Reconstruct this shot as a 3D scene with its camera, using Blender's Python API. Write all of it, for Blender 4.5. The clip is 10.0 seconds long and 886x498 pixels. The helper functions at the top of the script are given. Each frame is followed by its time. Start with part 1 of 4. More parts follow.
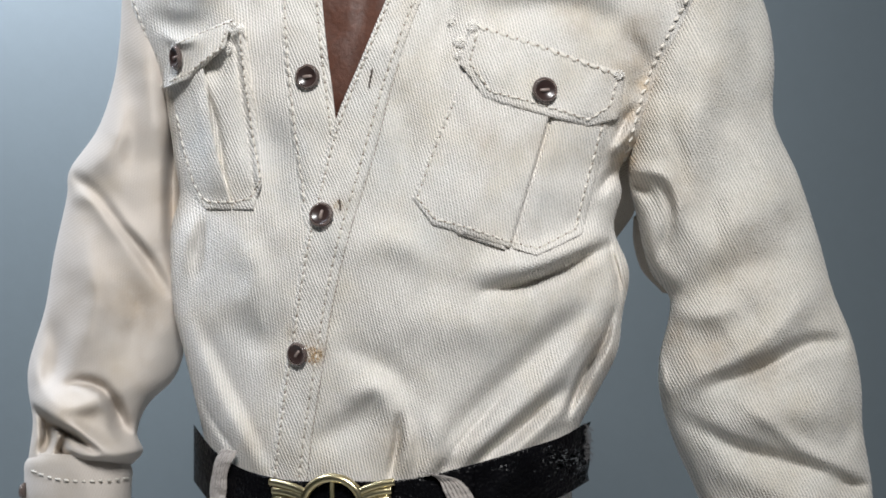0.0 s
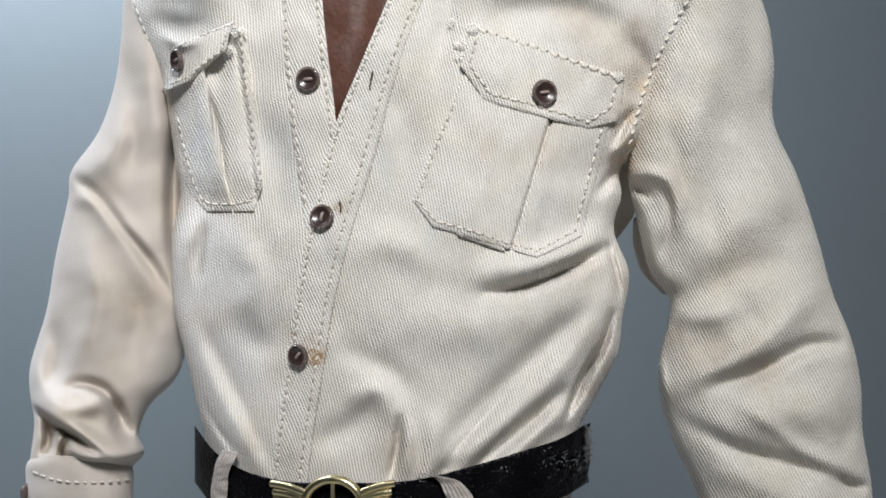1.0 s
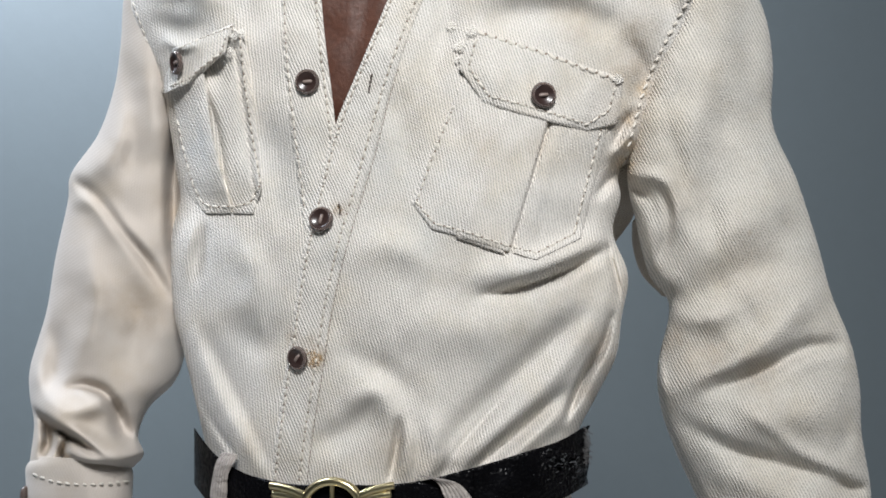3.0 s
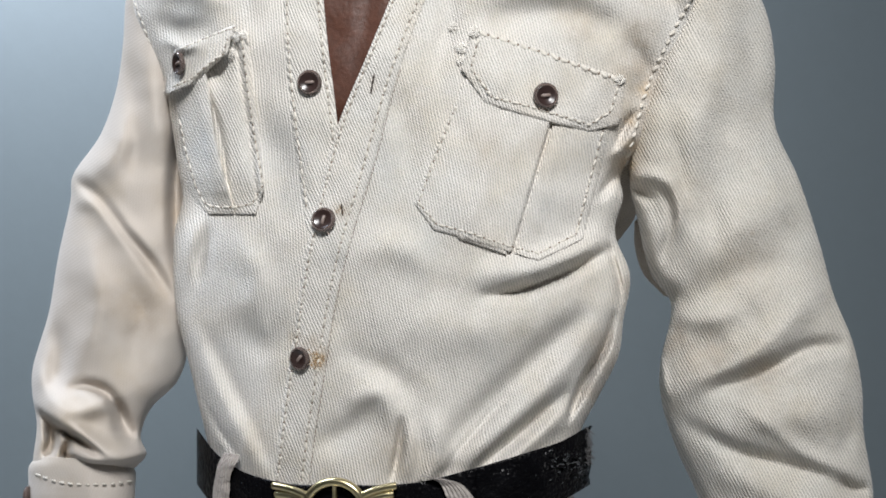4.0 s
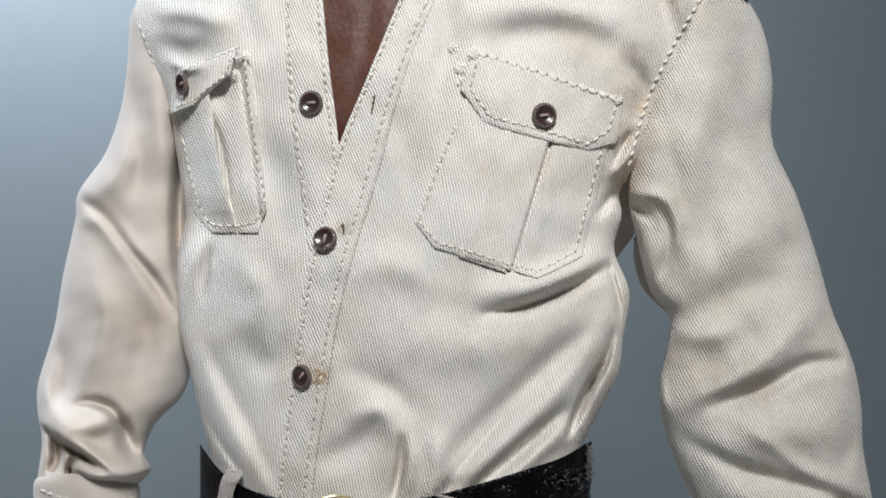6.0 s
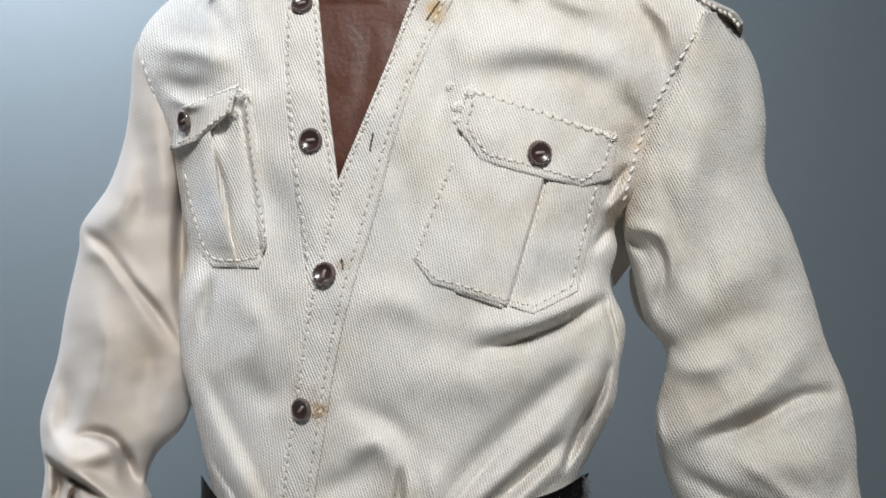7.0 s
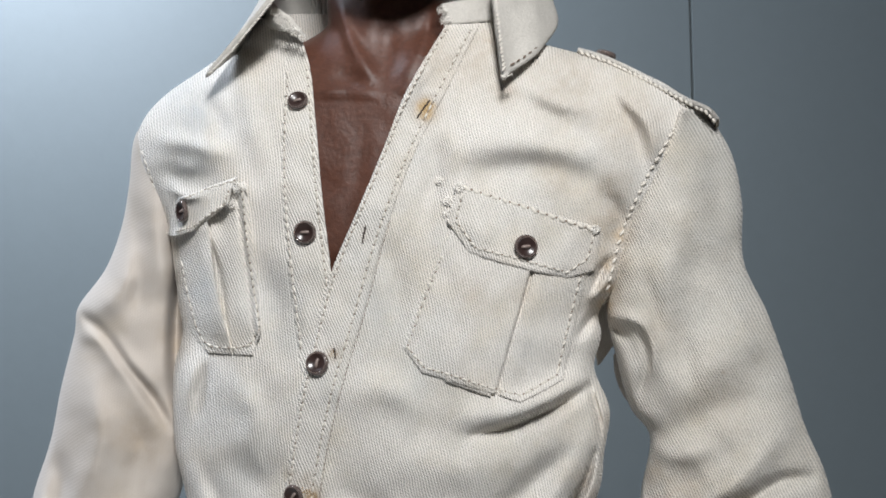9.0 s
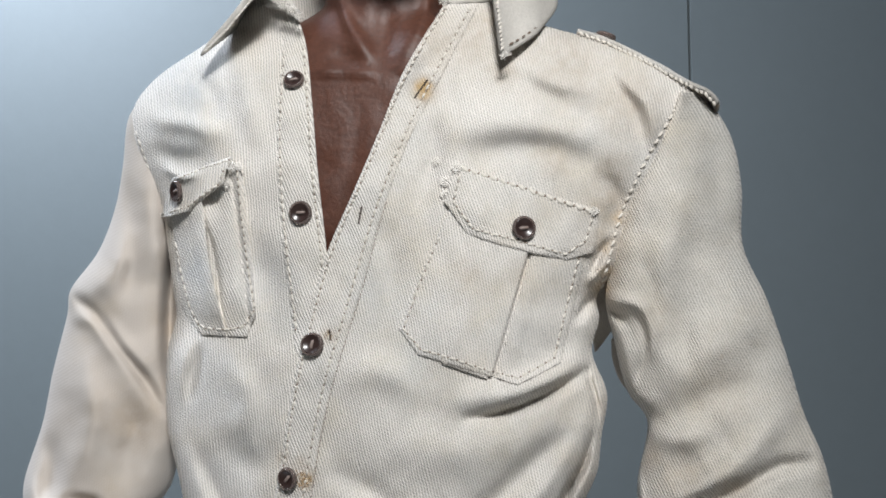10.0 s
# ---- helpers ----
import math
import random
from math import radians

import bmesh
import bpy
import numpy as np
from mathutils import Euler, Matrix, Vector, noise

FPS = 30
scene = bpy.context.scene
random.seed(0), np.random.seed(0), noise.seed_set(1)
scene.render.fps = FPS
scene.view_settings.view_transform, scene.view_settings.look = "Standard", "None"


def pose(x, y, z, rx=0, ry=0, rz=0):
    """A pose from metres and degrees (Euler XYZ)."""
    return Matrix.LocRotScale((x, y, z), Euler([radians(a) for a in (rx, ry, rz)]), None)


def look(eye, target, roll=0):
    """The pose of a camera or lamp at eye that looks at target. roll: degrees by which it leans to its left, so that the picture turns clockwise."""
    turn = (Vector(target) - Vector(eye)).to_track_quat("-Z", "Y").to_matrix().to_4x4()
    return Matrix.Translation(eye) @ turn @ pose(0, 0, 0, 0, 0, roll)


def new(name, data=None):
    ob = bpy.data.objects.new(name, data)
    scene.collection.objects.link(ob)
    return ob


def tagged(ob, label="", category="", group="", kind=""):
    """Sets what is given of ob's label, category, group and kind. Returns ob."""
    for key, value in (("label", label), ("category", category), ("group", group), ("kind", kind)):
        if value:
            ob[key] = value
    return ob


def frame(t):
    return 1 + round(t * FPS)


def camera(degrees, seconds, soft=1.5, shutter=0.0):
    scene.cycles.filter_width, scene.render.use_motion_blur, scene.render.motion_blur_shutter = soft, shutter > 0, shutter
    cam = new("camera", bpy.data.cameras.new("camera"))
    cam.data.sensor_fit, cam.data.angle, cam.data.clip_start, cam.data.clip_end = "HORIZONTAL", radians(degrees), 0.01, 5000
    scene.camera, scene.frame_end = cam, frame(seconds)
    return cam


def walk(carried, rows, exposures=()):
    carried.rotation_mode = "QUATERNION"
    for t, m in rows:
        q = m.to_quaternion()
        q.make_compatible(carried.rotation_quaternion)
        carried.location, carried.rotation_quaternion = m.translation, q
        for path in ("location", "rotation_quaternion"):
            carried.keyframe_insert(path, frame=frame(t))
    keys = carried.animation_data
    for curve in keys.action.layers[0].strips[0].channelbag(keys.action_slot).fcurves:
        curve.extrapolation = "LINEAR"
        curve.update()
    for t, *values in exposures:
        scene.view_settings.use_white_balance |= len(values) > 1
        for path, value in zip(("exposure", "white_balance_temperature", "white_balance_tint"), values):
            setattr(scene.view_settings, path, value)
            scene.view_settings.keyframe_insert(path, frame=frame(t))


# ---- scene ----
cam = camera(55.3, 10.0, soft=1.88)
METRES, EYE, TILT, LEAN, TURN = 0.0197, 0.95, 0.0, 0.0, 0.0
ROWS = [
    (0.0, 0.0, 0.0, 0.0, 0.0, 0.0, 0.0),
    (0.5, 0.0128, -0.0132, 0.0143, 0.05, 0.08, 0.02),
    (1.0, 0.0051, -0.0141, 0.0096, 0.07, 0.03, 0.03),
    (1.5, 0.0125, -0.0217, 0.0162, 0.06, 0.04, 0.01),
    (2.0, 0.0145, -0.0193, 0.0179, 0.11, 0.08, 0.04),
    (2.5, 0.0146, -0.0191, 0.0195, 0.08, 0.1, 0.04),
    (4.0, 0.0066, -0.0227, 0.0326, 0.18, -0.02, 0.05),
    (4.5, 0.0281, -0.0212, 0.0555, 0.27, 0.07, 0.1),
    (5.0, 0.027, -0.0575, 0.0774, 0.4, 0.23, 0.15),
    (6.5, 0.0491, -0.0967, 0.1348, 0.53, 0.58, 0.27),
    (6.6, 0.0537, -0.1092, 0.1585, 0.56, 0.57, 0.28),
    (6.7, 0.0583, -0.1217, 0.1823, 0.63, 0.7, 0.29),
    (6.8, 0.0628, -0.1342, 0.206, 0.7, 0.78, 0.31),
    (6.9, 0.0674, -0.1467, 0.2298, 0.73, 0.86, 0.32),
    (7.0, 0.072, -0.1592, 0.2535, 0.69, 1.27, 0.33),
    (7.1, 0.0759, -0.1774, 0.2813, 0.71, 1.37, 0.36),
    (7.2, 0.0798, -0.1956, 0.3091, 0.81, 1.45, 0.38),
    (7.3, 0.0837, -0.2138, 0.3368, 0.85, 1.79, 0.41),
    (7.4, 0.0876, -0.232, 0.3646, 0.89, 2.05, 0.43),
    (7.5, 0.0915, -0.2502, 0.3924, 0.87, 2.41, 0.46),
    (7.6, 0.0889, -0.2572, 0.4107, 0.81, 2.69, 0.48),
    (7.7, 0.0864, -0.2642, 0.4289, 0.84, 2.91, 0.5),
    (7.8, 0.0838, -0.2712, 0.4472, 0.72, 3.17, 0.51),
    (7.9, 0.0813, -0.2782, 0.4654, 0.73, 3.32, 0.53),
    (8.0, 0.0787, -0.2852, 0.4837, 0.71, 3.52, 0.55),
    (8.1, 0.0743, -0.2933, 0.4909, 0.59, 3.67, 0.55),
    (8.3, 0.0656, -0.3094, 0.5054, 0.48, 4.02, 0.55),
    (8.5, 0.0568, -0.3255, 0.5198, 0.36, 4.14, 0.55),
    (8.6, 0.0571, -0.3333, 0.5224, 0.33, 4.0, 0.51),
    (8.7, 0.0574, -0.3411, 0.525, 0.35, 4.05, 0.47),
    (8.8, 0.0577, -0.3489, 0.5276, 0.27, 4.64, 0.42),
    (8.9, 0.058, -0.3567, 0.5302, 0.04, 4.6, 0.38),
    (9.0, 0.0583, -0.3645, 0.5328, -0.18, 4.46, 0.34),
    (9.1, 0.0583, -0.3744, 0.5428, -0.18, 4.97, 0.28),
    (9.2, 0.0583, -0.3843, 0.5529, 0.13, 5.55, 0.21),
    (9.3, 0.0584, -0.3943, 0.5629, -0.29, 5.29, 0.15),
    (9.4, 0.0584, -0.4042, 0.573, -0.7, 4.65, 0.08),
    (9.5, 0.0584, -0.4141, 0.583, -0.7, 4.27, 0.02),
    (9.6, 0.0571, -0.3904, 0.5532, -0.32, 5.01, 0.02),
    (9.7, 0.0558, -0.3667, 0.5234, -0.13, 5.53, 0.02),
    (9.8, 0.0546, -0.3429, 0.4937, -0.2, 5.39, 0.03),
    (9.9, 0.0533, -0.3192, 0.4639, -0.24, 4.6, 0.03),
    (10.0, 0.052, -0.2955, 0.4341, -0.47, 4.23, 0.03),
]
walk(cam, [(t, pose(0, 0, EYE, TILT, LEAN, TURN) @ pose(METRES * x, METRES * y, METRES * z, 90 + pitch, roll, yaw)) for t, x, y, z, yaw, pitch, roll in ROWS],
     exposures=((0.0, 0.04), (5.0, 0.04), (6.5, 0.03), (8.0, -0.09), (10.0, -0.11)))

# ---- world and light ----
world = bpy.data.worlds.new("world")
scene.world = world
world.use_nodes = True
world.node_tree.nodes["Background"].inputs[0].default_value = (0.75, 0.85, 1.0, 1)
world.node_tree.nodes["Background"].inputs[1].default_value = 0.08


def area_lamp(name, eye, target, size, watts, colour):
    data = bpy.data.lights.new(name, "AREA")
    data.shape, data.size, data.energy, data.color = "SQUARE", size, watts, colour
    ob = new(name, data)
    ob.matrix_world = look(eye, target)
    return tagged(ob, kind="structure")


CHEST = (-0.004, 0.11, EYE)
# Unseen key lamp, added close behind and above the eye.
area_lamp("key_lamp", (0.014, -0.095, EYE + 0.155), CHEST, 0.05, 0.83, (0.995, 0.995, 0.995))
# Unseen cool lamp, added beside the wall to brighten the panels from the left.
area_lamp("wall_wash_lamp", (-0.33, 0.24, EYE + 0.41), (-0.22, 0.457, EYE + 0.27), 0.32, 6.6, (0.77, 0.86, 1.0))

# ---- materials ----


def nodes_of(name):
    m = bpy.data.materials.new(name)
    m.use_nodes = True
    nt = m.node_tree
    return m, nt, nt.nodes["Principled BSDF"]


def mth(nt, op, a, b=None, c=None):
    n = nt.nodes.new("ShaderNodeMath")
    n.operation = op
    for i, val in enumerate((a, b, c)):
        if val is None:
            continue
        if isinstance(val, (int, float)):
            n.inputs[i].default_value = val
        else:
            nt.links.new(val, n.inputs[i])
    return n.outputs[0]


def mix_rgb(nt, fac, a, b):
    n = nt.nodes.new("ShaderNodeMix")
    n.data_type = "RGBA"
    for sock, val in ((n.inputs[0], fac), (n.inputs[6], a), (n.inputs[7], b)):
        if isinstance(val, (int, float)):
            sock.default_value = val
        elif isinstance(val, tuple):
            sock.default_value = (*val, 1)
        else:
            nt.links.new(val, sock)
    return n.outputs[2]


def noise_tex(nt, vec, scale, detail=3.0, rough=0.6):
    n = nt.nodes.new("ShaderNodeTexNoise")
    n.inputs["Scale"].default_value, n.inputs["Detail"].default_value = scale, detail
    n.inputs["Roughness"].default_value = rough
    nt.links.new(vec, n.inputs["Vector"])
    return n.outputs["Fac"]


def ramp(nt, fac, lo, hi):
    n = nt.nodes.new("ShaderNodeMapRange")
    n.inputs["From Min"].default_value, n.inputs["From Max"].default_value = lo, hi
    nt.links.new(fac, n.inputs["Value"])
    return n.outputs[0]


def cloth(name, base, rib=0.40, row=0.42, depth=0.10, twill=0.8, spotted=True, holes=0.68):
    """Cotton twill: UV in millimetres of cloth; a painted-on mask adds soiling and shade."""
    m, nt, p = nodes_of(name)
    uv = nt.nodes.new("ShaderNodeUVMap").outputs[0]
    warp = nt.nodes.new("ShaderNodeTexNoise")
    warp.inputs["Scale"].default_value, warp.inputs["Detail"].default_value = 0.2, 5
    nt.links.new(uv, warp.inputs["Vector"])
    wob = nt.nodes.new("ShaderNodeVectorMath")
    wob.operation = "MULTIPLY_ADD"
    nt.links.new(warp.outputs["Color"], wob.inputs[0])
    wob.inputs[1].default_value = (0.85, 0.85, 0)
    nt.links.new(uv, wob.inputs[2])
    sep = nt.nodes.new("ShaderNodeSeparateXYZ")
    nt.links.new(wob.outputs[0], sep.inputs[0])
    a = mth(nt, "MULTIPLY", sep.outputs[0], 2 * math.pi / rib)
    b = mth(nt, "MULTIPLY", sep.outputs[1], math.pi / row)
    plus, minus = mth(nt, "COSINE", mth(nt, "ADD", a, b)), mth(nt, "COSINE", mth(nt, "SUBTRACT", a, b))
    fine = noise_tex(nt, uv, 5.0, 4)
    h = mth(nt, "ADD", mth(nt, "MULTIPLY", plus, 0.5 + 0.5 * twill), mth(nt, "MULTIPLY", minus, 0.5 - 0.3 * twill))
    h = mth(nt, "ADD", h, mth(nt, "MULTIPLY", fine, 2.4))
    bump = nt.nodes.new("ShaderNodeBump")
    bump.inputs["Strength"].default_value, bump.inputs["Distance"].default_value = 0.9, 0.00035 * depth * 2
    nt.links.new(h, bump.inputs["Height"])
    nt.links.new(bump.outputs[0], p.inputs["Normal"])
    big = noise_tex(nt, uv, 0.10, 4)
    col = mix_rgb(nt, ramp(nt, big, 0.48, 0.85), base, tuple(c * k for c, k in zip(base, (0.86, 0.81, 0.71))))
    worn = noise_tex(nt, uv, 0.055, 4)
    col = mix_rgb(nt, ramp(nt, worn, 0.50, 0.78), col, tuple(c * k for c, k in zip(base, (0.87, 0.905, 0.935))))
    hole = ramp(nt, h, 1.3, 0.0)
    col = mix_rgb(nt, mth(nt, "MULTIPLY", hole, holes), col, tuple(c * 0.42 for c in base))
    if spotted:
        att = nt.nodes.new("ShaderNodeAttribute")
        att.attribute_name = "stain_and_shade"
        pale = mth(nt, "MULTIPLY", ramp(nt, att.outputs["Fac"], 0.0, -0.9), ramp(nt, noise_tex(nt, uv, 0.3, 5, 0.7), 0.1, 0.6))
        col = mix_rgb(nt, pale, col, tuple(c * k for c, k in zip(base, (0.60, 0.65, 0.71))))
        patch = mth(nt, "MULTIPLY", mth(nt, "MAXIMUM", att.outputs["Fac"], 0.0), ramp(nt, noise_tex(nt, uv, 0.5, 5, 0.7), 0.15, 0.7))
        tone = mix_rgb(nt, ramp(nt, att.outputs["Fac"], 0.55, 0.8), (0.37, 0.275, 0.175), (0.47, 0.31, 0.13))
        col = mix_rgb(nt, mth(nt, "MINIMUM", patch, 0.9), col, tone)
    nt.links.new(col, p.inputs["Base Color"])
    p.inputs["Roughness"].default_value = 0.88
    p.inputs["Specular IOR Level"].default_value = 0.2
    p.inputs["Sheen Weight"].default_value = 0.15
    return m


def plain(name, base, rough, metal=0.0, coat=0.0, grain=0.0, scale=400.0, vary=0.2, spec=0.5):
    m, nt, p = nodes_of(name)
    tc = nt.nodes.new("ShaderNodeTexCoord").outputs["Object"]
    n = noise_tex(nt, tc, scale, 5)
    big = noise_tex(nt, tc, scale * 0.08, 3)
    both = mth(nt, "ADD", mth(nt, "MULTIPLY", n, 0.5), mth(nt, "MULTIPLY", big, 0.5))
    nt.links.new(mix_rgb(nt, ramp(nt, both, 0.3, 0.7), tuple(c * (1 - vary) for c in base), base), p.inputs["Base Color"])
    p.inputs["Roughness"].default_value, p.inputs["Metallic"].default_value, p.inputs["Specular IOR Level"].default_value = rough, metal, spec
    p.inputs["Coat Weight"].default_value = coat
    if grain:
        bump = nt.nodes.new("ShaderNodeBump")
        bump.inputs["Distance"].default_value = grain
        nt.links.new(n, bump.inputs["Height"])
        nt.links.new(bump.outputs[0], p.inputs["Normal"])
    return m


CREAM = (0.80, 0.765, 0.715)
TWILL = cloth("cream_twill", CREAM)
# Right sleeve: greyer, worn cloth, its base also darkened in place of dimmer light.
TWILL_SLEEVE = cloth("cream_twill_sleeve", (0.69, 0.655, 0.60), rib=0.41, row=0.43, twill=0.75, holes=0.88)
# Left sleeve and cuff: base darkened to carry their dimmer light, weave kept faint.
SHADED_SLEEVE = cloth("shaded_sleeve_twill", (0.56, 0.51, 0.462), twill=0.5, depth=0.013, holes=0.06)
# Brown armpit soiling, darkened so that shade is held in the base colour.
SHADED_BROWN = cloth("shaded_brown_twill", (0.43, 0.36, 0.285), twill=0.3)
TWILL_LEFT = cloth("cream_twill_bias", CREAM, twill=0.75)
COLLAR = plain("collar_cotton", (0.60, 0.575, 0.53), 0.92, grain=0.00022, scale=2600, vary=0.28)
THREAD = plain("cotton_thread", (0.74, 0.70, 0.63), 0.9, scale=3000)
SEAM_COTTON = plain("seam_cotton", (0.72, 0.68, 0.61), 0.9, scale=3000)
FRAY = plain("frayed_cotton", (0.88, 0.85, 0.80), 0.9, scale=2500, vary=0.1)
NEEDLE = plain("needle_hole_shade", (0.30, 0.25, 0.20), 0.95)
SEAM_THREAD = plain("brown_thread", (0.16, 0.11, 0.08), 0.8)
DARK_THREAD = plain("dark_thread", (0.05, 0.035, 0.025), 0.8)
RUST = plain("rusty_lint", (0.50, 0.31, 0.13), 0.9, scale=3000, vary=0.5)
BUTTON = plain("brown_resin", (0.05, 0.030, 0.027), 0.3, coat=0.15, scale=900, vary=0.5)
BUTTON_RIM, rim_tree, rim_bsdf = nodes_of("clear_smoky_resin")
rim_bsdf.inputs["Base Color"].default_value = (0.42, 0.33, 0.30, 1)
rim_bsdf.inputs["Transmission Weight"].default_value, rim_bsdf.inputs["Roughness"].default_value = 0.75, 0.09
SKIN = plain("brown_vinyl", (0.126, 0.052, 0.034), 0.48, grain=0.00009, scale=1300, vary=0.55, spec=0.36)
LEATHER, leather_tree, leather_bsdf = nodes_of("black_leatherette")
grain_cells = leather_tree.nodes.new("ShaderNodeTexVoronoi")
grain_cells.inputs["Scale"].default_value = 2000
leather_where = leather_tree.nodes.new("ShaderNodeTexCoord").outputs["Object"]
leather_tree.links.new(leather_where, grain_cells.inputs["Vector"])
leather_bump = leather_tree.nodes.new("ShaderNodeBump")
leather_bump.inputs["Distance"].default_value = 0.00013
leather_tree.links.new(mth(leather_tree, "ADD", grain_cells.outputs["Distance"], noise_tex(leather_tree, leather_where, 700, 4)), leather_bump.inputs["Height"])
leather_tree.links.new(leather_bump.outputs[0], leather_bsdf.inputs["Normal"])
leather_tree.links.new(mix_rgb(leather_tree, ramp(leather_tree, noise_tex(leather_tree, leather_where, 250, 4), 0.4, 0.7), (0.002, 0.002, 0.0025), (0.004, 0.004, 0.005)), leather_bsdf.inputs["Base Color"])
leather_bsdf.inputs["Roughness"].default_value, leather_bsdf.inputs["Specular IOR Level"].default_value = 0.24, 0.11
FLAKE = plain("cracked_film", (0.07, 0.075, 0.08), 0.25, coat=0.5, scale=2000)
SUEDE = plain("torn_backing", (0.13, 0.125, 0.125), 0.9, grain=0.0008, scale=1500)
GOLD = plain("brass", (0.74, 0.64, 0.38), 0.28, metal=1.0, grain=0.0001, scale=600)
LOOP = plain("belt_loop_cloth", (0.47, 0.43, 0.40), 0.9, grain=0.0003, scale=1800, vary=0.35)
PAINT = plain("grey_blue_paint", (0.161, 0.186, 0.192), 0.55, grain=0.0001, scale=120, vary=0.06)
WHITE = plain("white_paint", (0.6, 0.6, 0.6), 0.7, scale=20, vary=0.05)
WOOD = plain("table_laminate", (0.45, 0.44, 0.42), 0.5, scale=60, vary=0.12)

# ---- pattern geometry ----
# Pattern units: u to the right, v down, UNIT of them to the millimetre on the plane DIST mm ahead; d: mm behind that plane.
DIST, UNIT = 107.0, 13.9857
MID_U, MID_V = 784.0, 441.0


def place(u, v, d):
    k = (1 + d / DIST) / UNIT
    return np.stack([(u - MID_U) * k, DIST + d + 0 * u, EYE * 1000 - (v - MID_V) * k], -1) * 0.001


def spline(knots, values, t):
    """Smooth curve through values at knots."""
    x, y, t = np.asarray(knots, float), np.asarray(values, float), np.asarray(t, float)
    m = np.gradient(y, x)
    i = np.clip(np.searchsorted(x, t) - 1, 0, len(x) - 2)
    h = x[i + 1] - x[i]
    s = np.clip((t - x[i]) / h, 0, 1)
    a, b = s * s * (3 - 2 * s), s * (1 - s)
    return y[i] * (1 - a) + y[i + 1] * a + b * ((1 - s) * h * m[i] - s * h * m[i + 1])


def along(points, t):
    """Points at shares t of a smooth curve through a few points."""
    p = np.asarray(points, float)
    k = np.r_[0, np.cumsum(np.linalg.norm(np.diff(p[:, :2], axis=0), axis=1))]
    return np.stack([spline(k / k[-1], p[:, i], t) for i in range(p.shape[1])], -1)


def straight(points, t):
    p = np.asarray(points, float)
    k = np.r_[0, np.cumsum(np.linalg.norm(np.diff(p[:, :2], axis=0), axis=1))]
    return np.stack([np.interp(t, k / k[-1], p[:, i]) for i in range(p.shape[1])], -1)


def strokes(u, v, lines):
    """Sum of soft ridges (height > 0, mm) and creases (< 0) along short lines: (height, width, points), and +1 or -1 where the side below or above the line drops off sharply."""
    out = np.zeros_like(u)
    share = np.linspace(0, 1, 60)
    fade = np.clip(4 * share * (1 - share) + 0.04, 0, 1) ** 0.8
    for height, width, pts, *steep in lines:
        c = along(pts, share)
        tan = np.gradient(c, axis=0)
        tan /= np.linalg.norm(tan, axis=1, keepdims=True) + 1e-9
        lo, hi = c.min(0) - 2.6 * width, c.max(0) + 2.6 * width
        near = (u > lo[0]) & (u < hi[0]) & (v > lo[1]) & (v < hi[1])
        if not near.any():
            continue
        un, vn, best = u[near], v[near], np.zeros(int(near.sum()))
        for (a, b), (tu, tv), f in zip(c, tan, fade):
            far = (un - a) ** 2 + (vn - b) ** 2
            if steep:
                across = np.clip((tu * (vn - b) - tv * (un - a)) * steep[0], 0, None)
                far = far + 7.0 * across ** 2
            best = np.maximum(best, f * np.exp(-far / width ** 2))
        out[near] += height * best
    return out


def ripple(u, v, amp, scale, seed):
    """Low uneven swell of worn cloth."""
    g = np.random.RandomState(seed)
    out = np.zeros_like(u)
    for _ in range(14):
        a, k, ph = g.uniform(0, math.pi), g.uniform(0.6, 1.7) / scale, g.uniform(0, 6.28)
        out += np.sin((u * math.cos(a) + v * math.sin(a)) * k * 6.28 + ph)
    return out * amp / 3.7


def soil_and_shade(u, v, spots):
    """Brown soiling (above 0) and washed-out, greyer dye (below 0), both with painted shade among them."""
    out, pale = np.zeros_like(u), np.zeros_like(u)
    for su, sv, r, s in spots:
        out = np.maximum(out, s * np.exp(-((u - su) ** 2 + (v - sv) ** 2) / r ** 2))
    for su, sv, r, s in WASH_AND_SHADE:
        pale = np.maximum(pale, s * np.exp(-((u - su) ** 2 + (v - sv) ** 2) / r ** 2))
    return out - pale * np.clip(1 - 3 * out, 0, 1)


